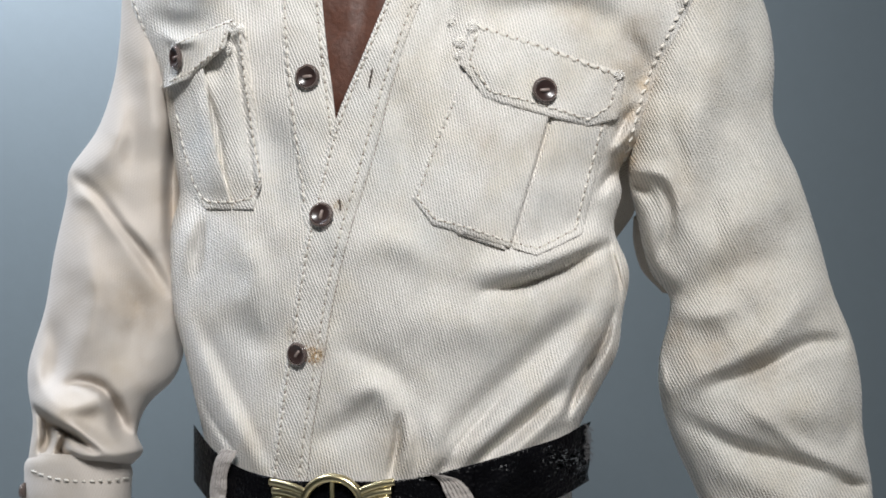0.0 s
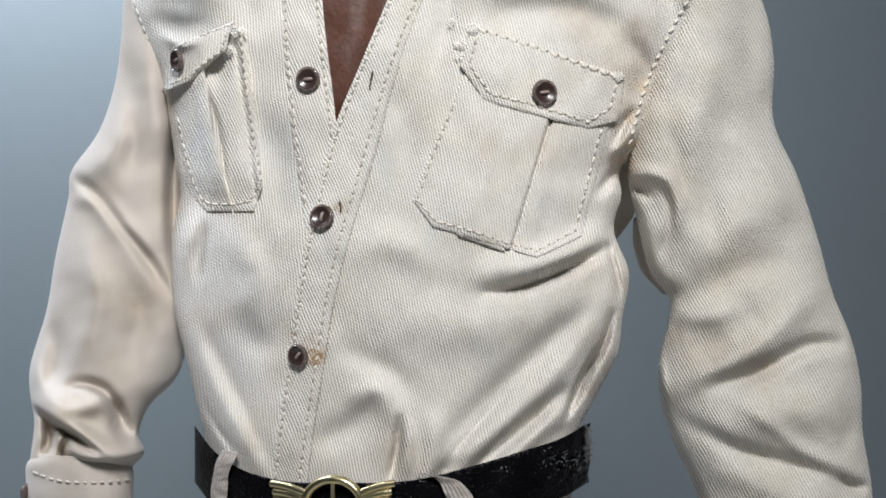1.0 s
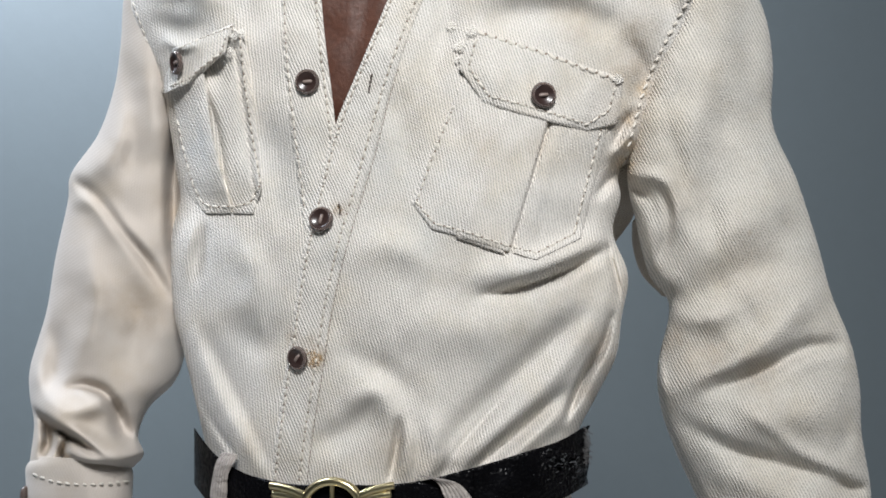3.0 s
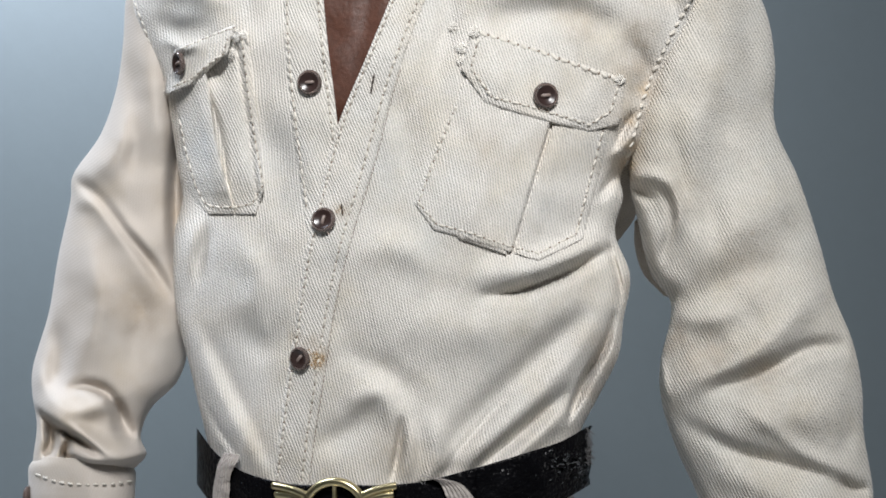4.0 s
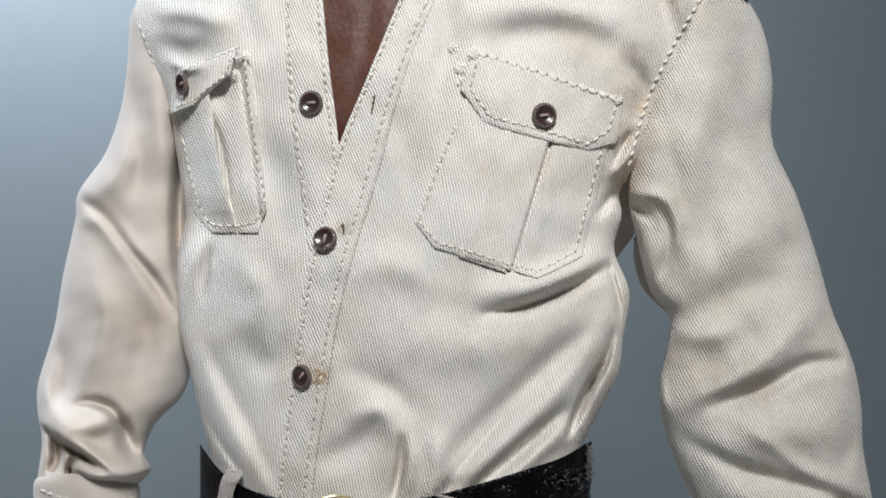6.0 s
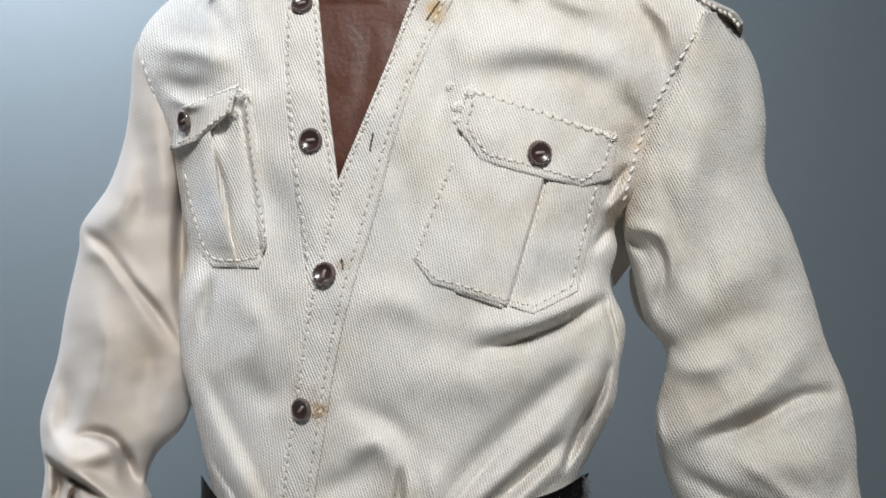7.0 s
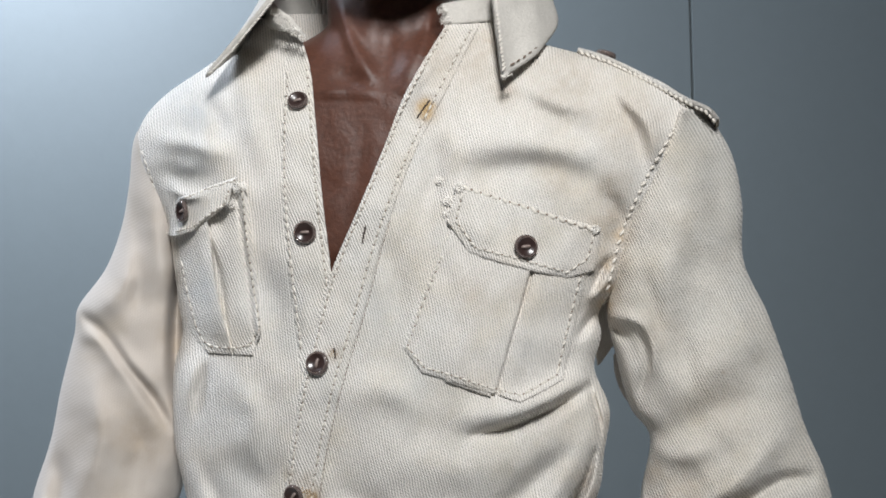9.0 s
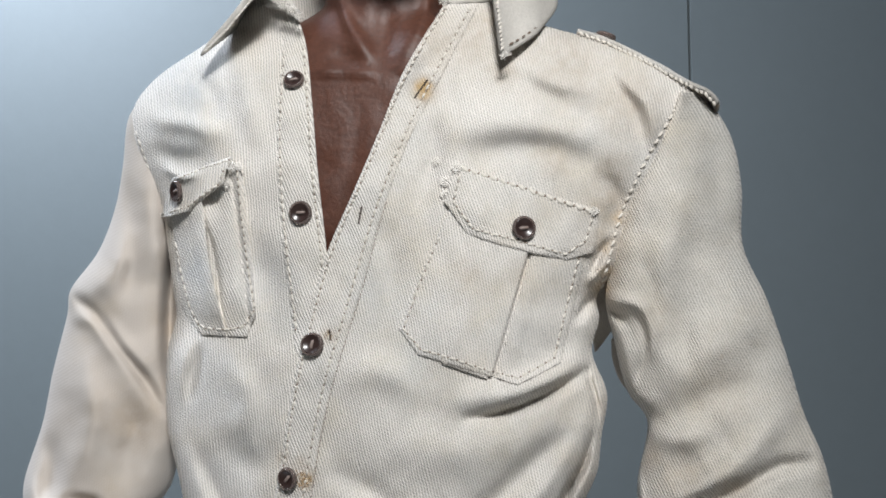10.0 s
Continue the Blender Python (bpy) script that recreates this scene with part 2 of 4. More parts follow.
# Washed-out dye, with shade painted in on the left shoulder.
WASH_AND_SHADE = [(486, 262, 60, 0.45), (500, 330, 46, 0.35), (700, 285, 60, 0.4), (316, 6, 60, 0.8), (330, -92, 70, 0.7), (430, -130, 60, 0.4), (400, 470, 70, 0.35), (360, 250, 40, 0.5), (1010, 60, 60, 0.3), (960, 360, 40, 0.3), (430, 600, 60, 0.3)]
# Stains and rust, plus shade painted under collar, at shoulder, side, sleeve inside.
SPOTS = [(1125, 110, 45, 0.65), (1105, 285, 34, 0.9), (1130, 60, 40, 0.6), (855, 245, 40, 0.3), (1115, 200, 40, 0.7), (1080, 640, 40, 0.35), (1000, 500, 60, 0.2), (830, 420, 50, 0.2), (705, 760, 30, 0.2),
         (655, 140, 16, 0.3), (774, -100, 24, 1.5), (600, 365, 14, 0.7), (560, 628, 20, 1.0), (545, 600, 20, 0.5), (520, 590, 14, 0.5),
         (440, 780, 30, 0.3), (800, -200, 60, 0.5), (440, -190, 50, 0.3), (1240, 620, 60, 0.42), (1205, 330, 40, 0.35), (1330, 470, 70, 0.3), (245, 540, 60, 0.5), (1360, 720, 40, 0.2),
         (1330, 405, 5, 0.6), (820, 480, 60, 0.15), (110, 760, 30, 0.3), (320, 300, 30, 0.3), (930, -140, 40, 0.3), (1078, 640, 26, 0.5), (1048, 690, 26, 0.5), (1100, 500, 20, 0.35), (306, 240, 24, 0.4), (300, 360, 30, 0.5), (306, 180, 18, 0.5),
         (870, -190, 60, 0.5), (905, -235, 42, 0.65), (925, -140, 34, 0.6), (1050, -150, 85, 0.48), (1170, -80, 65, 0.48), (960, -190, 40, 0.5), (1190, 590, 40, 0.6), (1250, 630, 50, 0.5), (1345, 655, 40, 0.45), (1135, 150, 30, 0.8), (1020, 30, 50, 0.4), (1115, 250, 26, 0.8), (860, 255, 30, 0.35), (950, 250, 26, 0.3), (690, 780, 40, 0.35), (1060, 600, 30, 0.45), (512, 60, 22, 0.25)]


def mesh_of(name, verts, faces, material, uv=None, stain_and_shade=None, smooth=True):
    me = bpy.data.meshes.new(name)
    me.from_pydata(np.asarray(verts).tolist(), [], faces)
    me.materials.append(material)
    if smooth:
        me.polygons.foreach_set("use_smooth", [True] * len(me.polygons))
    if uv is not None:
        loops = np.zeros(len(me.loops), int)
        me.loops.foreach_get("vertex_index", loops)
        me.uv_layers.new(name="UVMap").data.foreach_set("uv", np.asarray(uv, float)[loops].ravel())
    if stain_and_shade is not None:
        me.attributes.new("stain_and_shade", "FLOAT", "POINT").data.foreach_set("value", np.asarray(stain_and_shade, float))
    return me


def part(name, me, parent, label=""):
    ob = new(name, me)
    ob.parent = parent
    return tagged(ob, label=label)


def thing(name, label, category, group=""):
    return tagged(new(name), label, category, group)


def grid_faces(n, m, wrap=False, base=0, keep=None):
    """Faces of n rows by m columns of points."""
    out = []
    for i in range(n - 1):
        for j in range(m if wrap else m - 1):
            k = (j + 1) % m
            if keep is None or keep[i, j]:
                out.append((base + i * m + j, base + (i + 1) * m + j, base + (i + 1) * m + k, base + i * m + k))
    return out


def turned(u, v, degrees):
    c, s = math.cos(radians(degrees)), math.sin(radians(degrees))
    return np.stack([(u * c + v * s) / UNIT, (-u * s + v * c) / UNIT], -1)


def ring_angles(front, back):
    """Angles of a ring, dense on the side that faces the camera (0 to pi)."""
    return np.r_[np.linspace(0, math.pi, front), np.linspace(math.pi, 2 * math.pi, back + 2)[1:-1]]


# ---- room ----
def box(name, lo, hi, material, parent=None, kind="structure", bevel=0.0):
    bm = bmesh.new()
    bmesh.ops.create_cube(bm, size=1)
    for vert in bm.verts:
        for i in range(3):
            vert.co[i] = lo[i] if vert.co[i] < 0 else hi[i]
    if bevel:
        bmesh.ops.bevel(bm, geom=bm.edges[:], offset=bevel, segments=6, affect="EDGES")
    me = bpy.data.meshes.new(name)
    bm.to_mesh(me)
    bm.free()
    me.materials.append(material)
    ob = new(name, me)
    ob.parent = parent
    return tagged(ob, kind=kind) if kind else ob


TABLE = EYE - 0.20
WALL = 0.107 + 0.35
SEAM = 0.1431
box("floor", (-1.6, -1.6, -0.05), (1.6, 0.6, 0), WOOD)
box("ceiling", (-1.6, -1.6, 2.4), (1.6, 0.6, 2.45), WHITE)
box("wall_south", (-1.6, -1.65, 0), (1.6, -1.6, 2.4), WHITE)
box("wall_west", (-1.65, -1.6, 0), (-1.6, 0.6, 2.4), WHITE)
box("wall_east", (1.6, -1.6, 0), (1.65, 0.6, 2.4), WHITE)
box("wall_north", (-1.6, WALL + 0.02, 0), (1.6, WALL + 0.07, 2.4), WHITE)
panels = tagged(new("wall_panelling"), "matt grey-blue painted wall panels with an upright joint", "wall", kind="structure")
box("panel", (-1.2, WALL, TABLE), (SEAM - 0.00005, WALL + 0.016, 1.9), PAINT, panels, "", 0.0009)
box("panel", (SEAM + 0.00005, WALL, TABLE), (1.3, WALL + 0.016, 1.9), PAINT, panels, "", 0.0009)
table = thing("table", "plain grey laminate table under the figure", "table")
box("tabletop", (-0.8, -0.35, TABLE - 0.03), (0.8, WALL - 0.004, TABLE), WOOD, table, "", 0.002)
for lx in (-0.74, 0.74):
    for ly in (-0.3, WALL - 0.06):
        leg = box("leg", (lx - 0.025, ly - 0.025, 0), (lx + 0.025, ly + 0.025, TABLE - 0.03), WHITE, table, "", 0.003)

# ---- shirt body ----
SIDE_V = (-262, -215, -180, -158, -109, -57, 0, 60, 147, 240, 303, 340, 400, 480, 560, 620, 700, 760, 830, 920)
SIDE_L = (448, 412, 376, 346, 277, 234, 227, 246, 285, 303, 312, 318, 304, 302, 309, 325, 344, 358, 372, 380)
SIDE_R = (900, 1000, 1125, 1186, 1268, 1290, 1266, 1230, 1178, 1142, 1096, 1100, 1086, 1113, 1101, 1093, 1054, 1024, 1014, 1012)
DEEP_V, DEEP_D, DEEP_B = (-262, -200, -110, 0, 200, 500, 700, 920), (10, 10.5, 11, 11, 11, 10.5, 10.5, 10.5), (6.5, 8, 10.8, 12.4, 12.8, 12.6, 11.6, 11)
SLANT, POWER = 3.6, 2.5

FOLDS = [
    (-2.2, 12, ((1092, 424), (1045, 452), (985, 482), (919, 506), (850, 518))), (1.7, 26, ((820, 482), (930, 470), (1020, 438), (1098, 390))),
    (1.1, 50, ((1070, 510), (960, 550), (800, 580), (660, 570))), (-1.5, 22, ((1050, 545), (1000, 575), (939, 632), (824, 750), (775, 805))), (-0.8, 8, ((900, 690), (850, 745), (795, 808))),
    (1.54, 24, ((1085, 520), (1006, 628), (905, 732), (815, 810))), (-2.0, 13, ((1000, 684), (940, 740), (871, 800), (820, 845))), (-0.8, 26, ((1020, 590), (970, 650), (900, 722))),
    (1.07, 16, ((1010, 715), (940, 775), (880, 830))), (-1.6, 6, ((1074, 425), (1094, 490), (1098, 545))), (-3.2, 7, ((1088, 545), (1066, 612), (1034, 662), (1004, 738))),
    (1.07, 11, ((1098, 520), (1085, 610), (1045, 690))), (-1.19, 9, ((1050, 620), (1035, 680), (1010, 720))),
    (-0.9, 24, ((604, 618), (650, 634), (700, 664), (738, 705))), (1.19, 22, ((620, 700), (670, 690), (690, 740))), (-1.66, 8, ((706, 735), (703, 780), (690, 850))),
    (0.95, 12, ((722, 740), (722, 800), (715, 850))), (-1.19, 28, ((560, 780), (610, 760), (660, 730))), (1.07, 20, ((765, 730), (770, 790), (750, 850))), (-0.95, 12, ((800, 810), (780, 840), (770, 860))),
    (1.6, 24, ((322, 560), (366, 660), (428, 775), (470, 850))), (-0.75, 16, ((350, 560), (402, 670), (456, 780), (484, 830))),
    (0.5, 12, ((345, 690), (380, 760), (430, 840))), (-0.7, 8, ((345, 690), (376, 745), (418, 806))), (1.19, 22, ((345, 385), (322, 430), (312, 500))), (-1.19, 14, ((364, 392), (352, 440), (346, 490))),
    (-1.1, 20, ((272, 30), (318, 44), (366, 36))), (1.19, 20, ((262, -32), (330, -25), (400, -6))), (0.95, 10, ((290, 60), (320, 75), (345, 68))),
    (1.66, 50, ((840, -30), (960, -40), (1080, -15))), (-1.0, 30, ((850, 26), (960, 8), (1060, 24), (1128, 84))), (-1.07, 16, ((1120, 70), (1140, 110), (1128, 170))),
    (-0.95, 18, ((1080, -165), (1140, -110), (1182, -20), (1184, 70))), (1.19, 16, ((1140, -130), (1200, -70), (1218, 10))),
    (-0.72, 26, ((985, -110), (1030, -66), (1110, -50))), (0.95, 20, ((960, -150), (1010, -120), (1090, -100))),
    (-1.90, 10, ((1060, 340), (1088, 305), (1112, 285))), (1.19, 11, ((1085, 275), (1108, 245), (1125, 215))), (-1.19, 8, ((1090, 250), (1105, 215), (1120, 190))),
    (-0.81, 26, ((700, 170), (722, 240), (700, 310))), (0.95, 34, ((640, 440), (700, 430), (760, 470))), (-1.07, 22, ((770, 120), (790, 40), (800, -40))),
    (-1.19, 34, ((450, 190), (486, 270), (505, 350))), (-1.07, 30, ((400, 560), (470, 600), (500, 560))), (-1.54, 16, ((345, -150), (400, -185), (470, -215))), (0.95, 24, ((420, 420), (450, 480), (440, 540))),
    (-0.95, 18, ((345, -120), (380, -60), (370, -20))), (0.95, 22, ((420, -150), (440, -80), (450, 0))),
    (1.41, 26, ((690, -60), (740, -150), (800, -220)))]


def half(v):
    left, right = spline(SIDE_V, SIDE_L, v), spline(SIDE_V, SIDE_R, v)
    return (left + right) / 2, (right - left) / 2


def chest(u, v, folds=True):
    """Depth of the shirt front at a place of the pattern."""
    mid, wide = half(v)
    s = np.clip((u - mid) / wide, -0.9995, 0.9995)
    bulge = np.sqrt(1 - np.abs(s) ** POWER)
    d = spline(DEEP_V, DEEP_D, v) - spline(DEEP_V, DEEP_B, v) * bulge - SLANT * s
    if folds:
        d = d - (1.25 * strokes(u, v, FOLDS) + ripple(u, v, 0.16, 190, 3) + ripple(u, v, 0.06, 70, 21)) * np.clip(2.2 * bulge, 0, 1)
    return d


shirt = thing("shirt", "cream cotton twill safari shirt with flap pockets, half unbuttoned", "shirt")

V_ROWS = np.linspace(-262, 905, 420)
ANG = ring_angles(400, 70)
ss = np.cos(ANG)[None, :]
mid, wide = (a[:, None] for a in half(V_ROWS))
uu, vv = mid + wide * ss + 0 * V_ROWS[:, None], V_ROWS[:, None] + 0 * ss
front_side = (np.sin(ANG) > 1e-6)[None, :] & (vv > -1e9)
dd = np.where(front_side, chest(uu, vv), 0)
bulge = np.sqrt(np.clip(1 - np.abs(ss) ** POWER, 0, 1))
back = spline(DEEP_V, DEEP_D, vv) + spline(DEEP_V, DEEP_B, vv) * bulge - SLANT * ss
dd = np.where(front_side, dd, back)
OPEN_L, OPEN_R = ((536, -262), (548, -190), (562, -76), (574, 53), (593, 212)), ((593, 212), (638, 107), (692, -22), (735, -131), (812, -262))


def edge_u(points, v):
    p = np.asarray(points, float)
    p = p[np.argsort(p[:, 1])]
    return spline(p[:, 1], p[:, 0], v)


inside = front_side & (vv < 226) & (uu > edge_u(OPEN_L, vv) - 12) & (uu < edge_u(OPEN_R, vv) + 14)
verts = place(uu, vv, dd).reshape(-1, 3)
left_panel = uu < edge_u(((575, -262), (575, 100), (560, 400), (505, 700), (480, 905)), vv)
flat_uv = np.where(left_panel[..., None], turned(uu, vv, -32), turned(uu, vv, -39))
quad_front = np.broadcast_to(front_side, uu.shape) | np.roll(np.broadcast_to(front_side, uu.shape), -1, 1)
stain_and_shade = soil_and_shade(uu, vv, SPOTS).ravel()


def panel(name, mask, material, label):
    faces = np.array(grid_faces(*uu.shape, wrap=True, keep=mask & ~inside))
    used, index = np.unique(faces, return_inverse=True)
    part(name, mesh_of(name, verts[used], index.reshape(-1, 4).tolist(), material, flat_uv.reshape(-1, 2)[used], stain_and_shade[used]), shirt, label)


panel("right_front", quad_front & left_panel, TWILL_LEFT, "shirt front under the button row")
panel("left_front", quad_front & ~left_panel, TWILL, "shirt front with deep creases at the waist")
panel("back", ~quad_front, TWILL, "shirt back")


# ---- sheets, stitches and buttons that lie on the shirt front ----
def soft(x):
    x = np.clip(x, 0, 1)
    return x * x * (3 - 2 * x)


def sheet(name, corners, outline, lift, parent, material=TWILL, label="", grain=0, n=70, m=60, thick=0.45, swell=0.0, surface=chest, extra=None, hinge=0.0, skirt=0.0):
    """A piece of cloth on the front: corners of its quad (top left, top right, bottom right, bottom left), outline rows (t, from, to)."""
    q = np.asarray(corners, float)
    t, w = np.linspace(0, 1, n)[:, None], np.linspace(0, 1, m)[None, :]
    o = np.asarray(outline, float)
    a, b = np.interp(t, o[:, 0], o[:, 1]), np.interp(t, o[:, 0], o[:, 2])
    s = a + (b - a) * w
    u = (q[0, 0] * (1 - s) + q[1, 0] * s) * (1 - t) + (q[3, 0] * (1 - s) + q[2, 0] * s) * t
    v = (q[0, 1] * (1 - s) + q[1, 1] * s) * (1 - t) + (q[3, 1] * (1 - s) + q[2, 1] * s) * t
    rim = np.minimum(np.minimum(w, 1 - w) * np.hypot(*(q[1] - q[0])), np.minimum(t, 1 - t) * np.hypot(*(q[3] - q[0])))
    round_off = np.clip(rim / 7.0, 0, 1)
    d = surface(u, v) - lift - swell * soft(np.minimum(w, 1 - w) / 0.3) * (hinge * t if hinge else soft(np.minimum(t, 1 - t) / 0.3)) + 0.22 * (1 - round_off) ** 2
    d = d - ripple(u, v, 0.05, 70, 5)
    if extra:
        d = d - extra(u, v, s, t)
    return skirted(name, u, v, d, skirt or thick + lift, parent, material, grain, label)


SHEETS = {}


def on(ob):
    """Depth of a sheet of cloth at places of the pattern."""
    us, vs, ds = SHEETS[ob.name]

    def depth(u, v):
        u, v = np.atleast_1d(u), np.atleast_1d(v)
        near = np.argmin((us[None] - u[:, None]) ** 2 + (vs[None] - v[:, None]) ** 2, 1)
        return ds[near]

    return depth


def skirted(name, u, v, d, thick, parent, material, grain=0, label=""):
    """A grid of cloth with its edge turned down all round."""
    n, m = u.shape
    verts = place(u, v, d).reshape(-1, 3)
    rim = [(0, j) for j in range(m)] + [(i, m - 1) for i in range(1, n)] + [(n - 1, j) for j in range(m - 2, -1, -1)] + [(i, 0) for i in range(n - 2, 0, -1)]
    ri, rj = np.array(rim).T
    low = place(u[ri, rj], v[ri, rj], d[ri, rj] + thick)
    faces = grid_faces(n, m)
    base, k = n * m, len(rim)
    for i in range(k):
        j = (i + 1) % k
        faces.append((ri[i] * m + rj[i], ri[j] * m + rj[j], base + j, base + i))
    uv = np.r_[turned(u, v, grain).reshape(-1, 2), turned(u[ri, rj], v[ri, rj], grain)]
    st = np.r_[soil_and_shade(u, v, SPOTS).ravel(), soil_and_shade(u[ri, rj], v[ri, rj], SPOTS)]
    ob = part(name, mesh_of(name, np.r_[verts, low], [tuple(int(x) for x in f) for f in faces], material, uv, st), parent, label)
    SHEETS[ob.name] = (u.ravel(), v.ravel(), d.ravel())
    return ob


def stitches(line, parent, lift=0.1, pitch=17.0, length=11.5, thick=2.1, slant=0.0, smooth=False, surface=chest, depth=None, material=THREAD, name="stitching", seed=1, shift=0.0):
    """A row of thread stitches along a line of the pattern."""
    g = np.random.RandomState(seed + len(line))
    p = np.asarray(line, float)
    total = np.linalg.norm(np.diff(p[:, :2], axis=0), axis=1).sum()
    count = max(2, int(total / pitch))
    curve = along if smooth else straight
    verts, faces = [], []
    prof = ((-0.5, 0.25), (-0.36, 0.85), (0.0, 1.1), (0.36, 0.85), (0.5, 0.25))
    for i in range(count):
        t0 = min(1.0, (i + 0.5 + shift + g.uniform(-0.06, 0.06)) / count)
        a, b = curve(p, np.array([max(t0 - 0.01, 0), min(t0 + 0.01, 1)]))
        c = curve(p, np.array([t0]))[0]
        ang = math.atan2(b[1] - a[1], b[0] - a[0]) + radians(slant + g.uniform(-12, 12))
        size = length * g.uniform(0.7, 1.15)
        ax, nx = (math.cos(ang), math.sin(ang)), (-math.sin(ang), math.cos(ang))
        base = len(verts)
        pu = np.array([c[0] + ax[0] * size * k for k, _ in prof])
        pv = np.array([c[1] + ax[1] * size * k for k, _ in prof])
        pd = (surface(pu, pv) if depth is None else depth(pu, pv)) - lift + 0.05
        for (k, r), a_u, a_v, a_d in zip(prof, pu, pv, pd):
            for j in range(6):
                w = j * math.pi / 3
                off = thick * r * math.cos(w)
                rise = thick * r * 0.55 * math.sin(w) / UNIT
                verts.append(place(np.float64(a_u + nx[0] * off), np.float64(a_v + nx[1] * off), np.float64(a_d - rise - 0.05 * (1 - (2 * k) ** 2))))
        for r in range(4):
            for j in range(6):
                faces.append((base + r * 6 + j, base + r * 6 + (j + 1) % 6, base + (r + 1) * 6 + (j + 1) % 6, base + (r + 1) * 6 + j))
        faces.append(tuple(base + j for j in range(5, -1, -1)))
        faces.append(tuple(base + 24 + j for j in range(6)))
    ob = part(name, mesh_of(name, verts, faces, material), parent)
    ob["kind"] = "stuff"
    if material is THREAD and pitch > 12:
        # Dark brown beads between the stitches paint the shade of the needle holes.
        stitches(line, parent, lift - 0.07, pitch, 5.0, thick * 0.8, slant, smooth, surface, depth, NEEDLE, "stitch_shade", seed, 0.5)
    return ob


def fibres(name, ends, parent, depth, material, thick=0.9, lift=0.12):
    """Loose threads as one mesh: each from (u, v) to (u, v), a little arched."""
    verts, faces = [], []
    for u0, v0, u1, v1, rise in ends:
        k = np.linspace(0, 1, 6)
        pu, pv = u0 + (u1 - u0) * k + 0.2 * (v1 - v0) * np.sin(math.pi * k), v0 + (v1 - v0) * k
        pd = depth(pu, pv) - lift - rise * np.sin(math.pi * k)
        size = math.hypot(u1 - u0, v1 - v0) + 1e-6
        nu, nv = -(v1 - v0) / size, (u1 - u0) / size
        base = len(verts)
        for i in range(6):
            r = thick * (1 - 0.6 * abs(2 * k[i] - 1))
            for j in range(4):
                a = j * math.pi / 2
                verts.append(place(pu[i] + nu * r * math.cos(a), pv[i] + nv * r * math.cos(a), pd[i] - r * math.sin(a) / UNIT))
        faces += grid_faces(6, 4, wrap=True, base=base) + [tuple(base + j for j in range(4)), tuple(base + 20 + j for j in (3, 2, 1, 0))]
    return tagged(part(name, mesh_of(name, verts, faces, material), parent), kind="stuff")


def tuft(u, v, size, count, parent, depth, material=None, seed=1, long=9, lift=0.15, rise=0.2, thick=0.9):
    """A fuzzy knot of frayed threads."""
    g = np.random.RandomState(seed)
    ends = []
    for _ in range(count):
        a, r, w = g.uniform(0, 6.28), size * math.sqrt(g.uniform(0, 1)), g.uniform(0, 6.28)
        half_long = g.uniform(0.3, 0.6) * long
        c = (u + r * math.cos(a), v + r * math.sin(a))
        ends.append((c[0] - half_long * math.cos(w), c[1] - half_long * math.sin(w), c[0] + half_long * math.cos(w), c[1] + half_long * math.sin(w), g.uniform(0, rise)))
    return fibres("frayed_thread", ends, parent, depth, material or FRAY, thick * 0.75, lift)


def slit(u0, v0, u1, v1, lift, parent, name="buttonhole"):
    return stitches(((u0, v0), (u1, v1)), parent, 0.08, depth=on(parent), pitch=8, length=12, thick=1.7, material=DARK_THREAD, name=name)


def revolve(name, profile, material, seg=28):
    verts, faces, n = [], [], len(profile)
    for r, h in profile:
        for j in range(seg):
            w = 2 * math.pi * j / seg
            verts.append((r * math.cos(w), r * math.sin(w), h))
    faces = grid_faces(n, seg, wrap=True)
    faces.append(tuple(range(seg)))
    faces.append(tuple(range((n - 1) * seg + seg - 1, (n - 1) * seg - 1, -1)))
    return mesh_of(name, verts, faces, material)


def facing(u, v, lift, surface=chest, yaw=0.0, pitch=0.0):
    """A pose on the front with z out of the cloth."""
    e = 8.0
    f = lambda a, b: place(np.float64(a), np.float64(b), np.float64(surface(np.array([float(a)]), np.array([float(b)]))[0] - lift))
    n = Vector(f(u, v - e) - f(u, v + e)).cross(Vector(f(u - e, v) - f(u + e, v))).normalized()
    if n.y > 0:
        n = -n
    z = (Euler((radians(pitch), 0, radians(yaw))).to_matrix() @ n).normalized()
    x = Vector((0, 0, 1)).cross(z).normalized()
    m = Matrix((x, z.cross(x), z)).transposed().to_4x4()
    m.translation = Vector(f(u, v))
    return m


R = 0.00156
DISC = revolve("button_disc", ((R * 0.05, 0.00044), (R * 0.30, 0.00046), (R * 0.52, 0.00056), (R * 0.70, 0.00074), (R * 0.78, 0.00078), (R * 0.80, 0.0003)), BUTTON)
RIM = revolve("button_rim", ((R * 0.3, 0.0002), (R * 0.68, 0.00028), (R * 0.79, 0.00074), (R * 0.80, 0.00085), (R * 0.90, 0.00082), (R * 0.97, 0.00066), (R, 0.00046), (R * 0.97, 0.00026), (R * 0.8, 0.0001), (R * 0.5, 0.0)), BUTTON_RIM)
PALE = plain("button_thread", (0.27, 0.21, 0.185), 0.45, spec=0.6)


def thread_bar():
    """The thread through a button's two holes: a short arched cord, thinning where it dives in."""
    verts = []
    for i in range(13):
        k = i / 6 - 1
        r = 0.00017 * math.sqrt(max(1 - k ** 8, 0.1))
        for j in range(8):
            a = j * math.pi / 4
            verts.append((0.00062 * k, r * 1.25 * math.cos(a), 0.00050 + 0.00012 * (1 - k * k) + r * math.sin(a)))
    return mesh_of("button_thread", verts, grid_faces(13, 8, wrap=True) + [tuple(range(8)), tuple(range(103, 95, -1))], PALE)


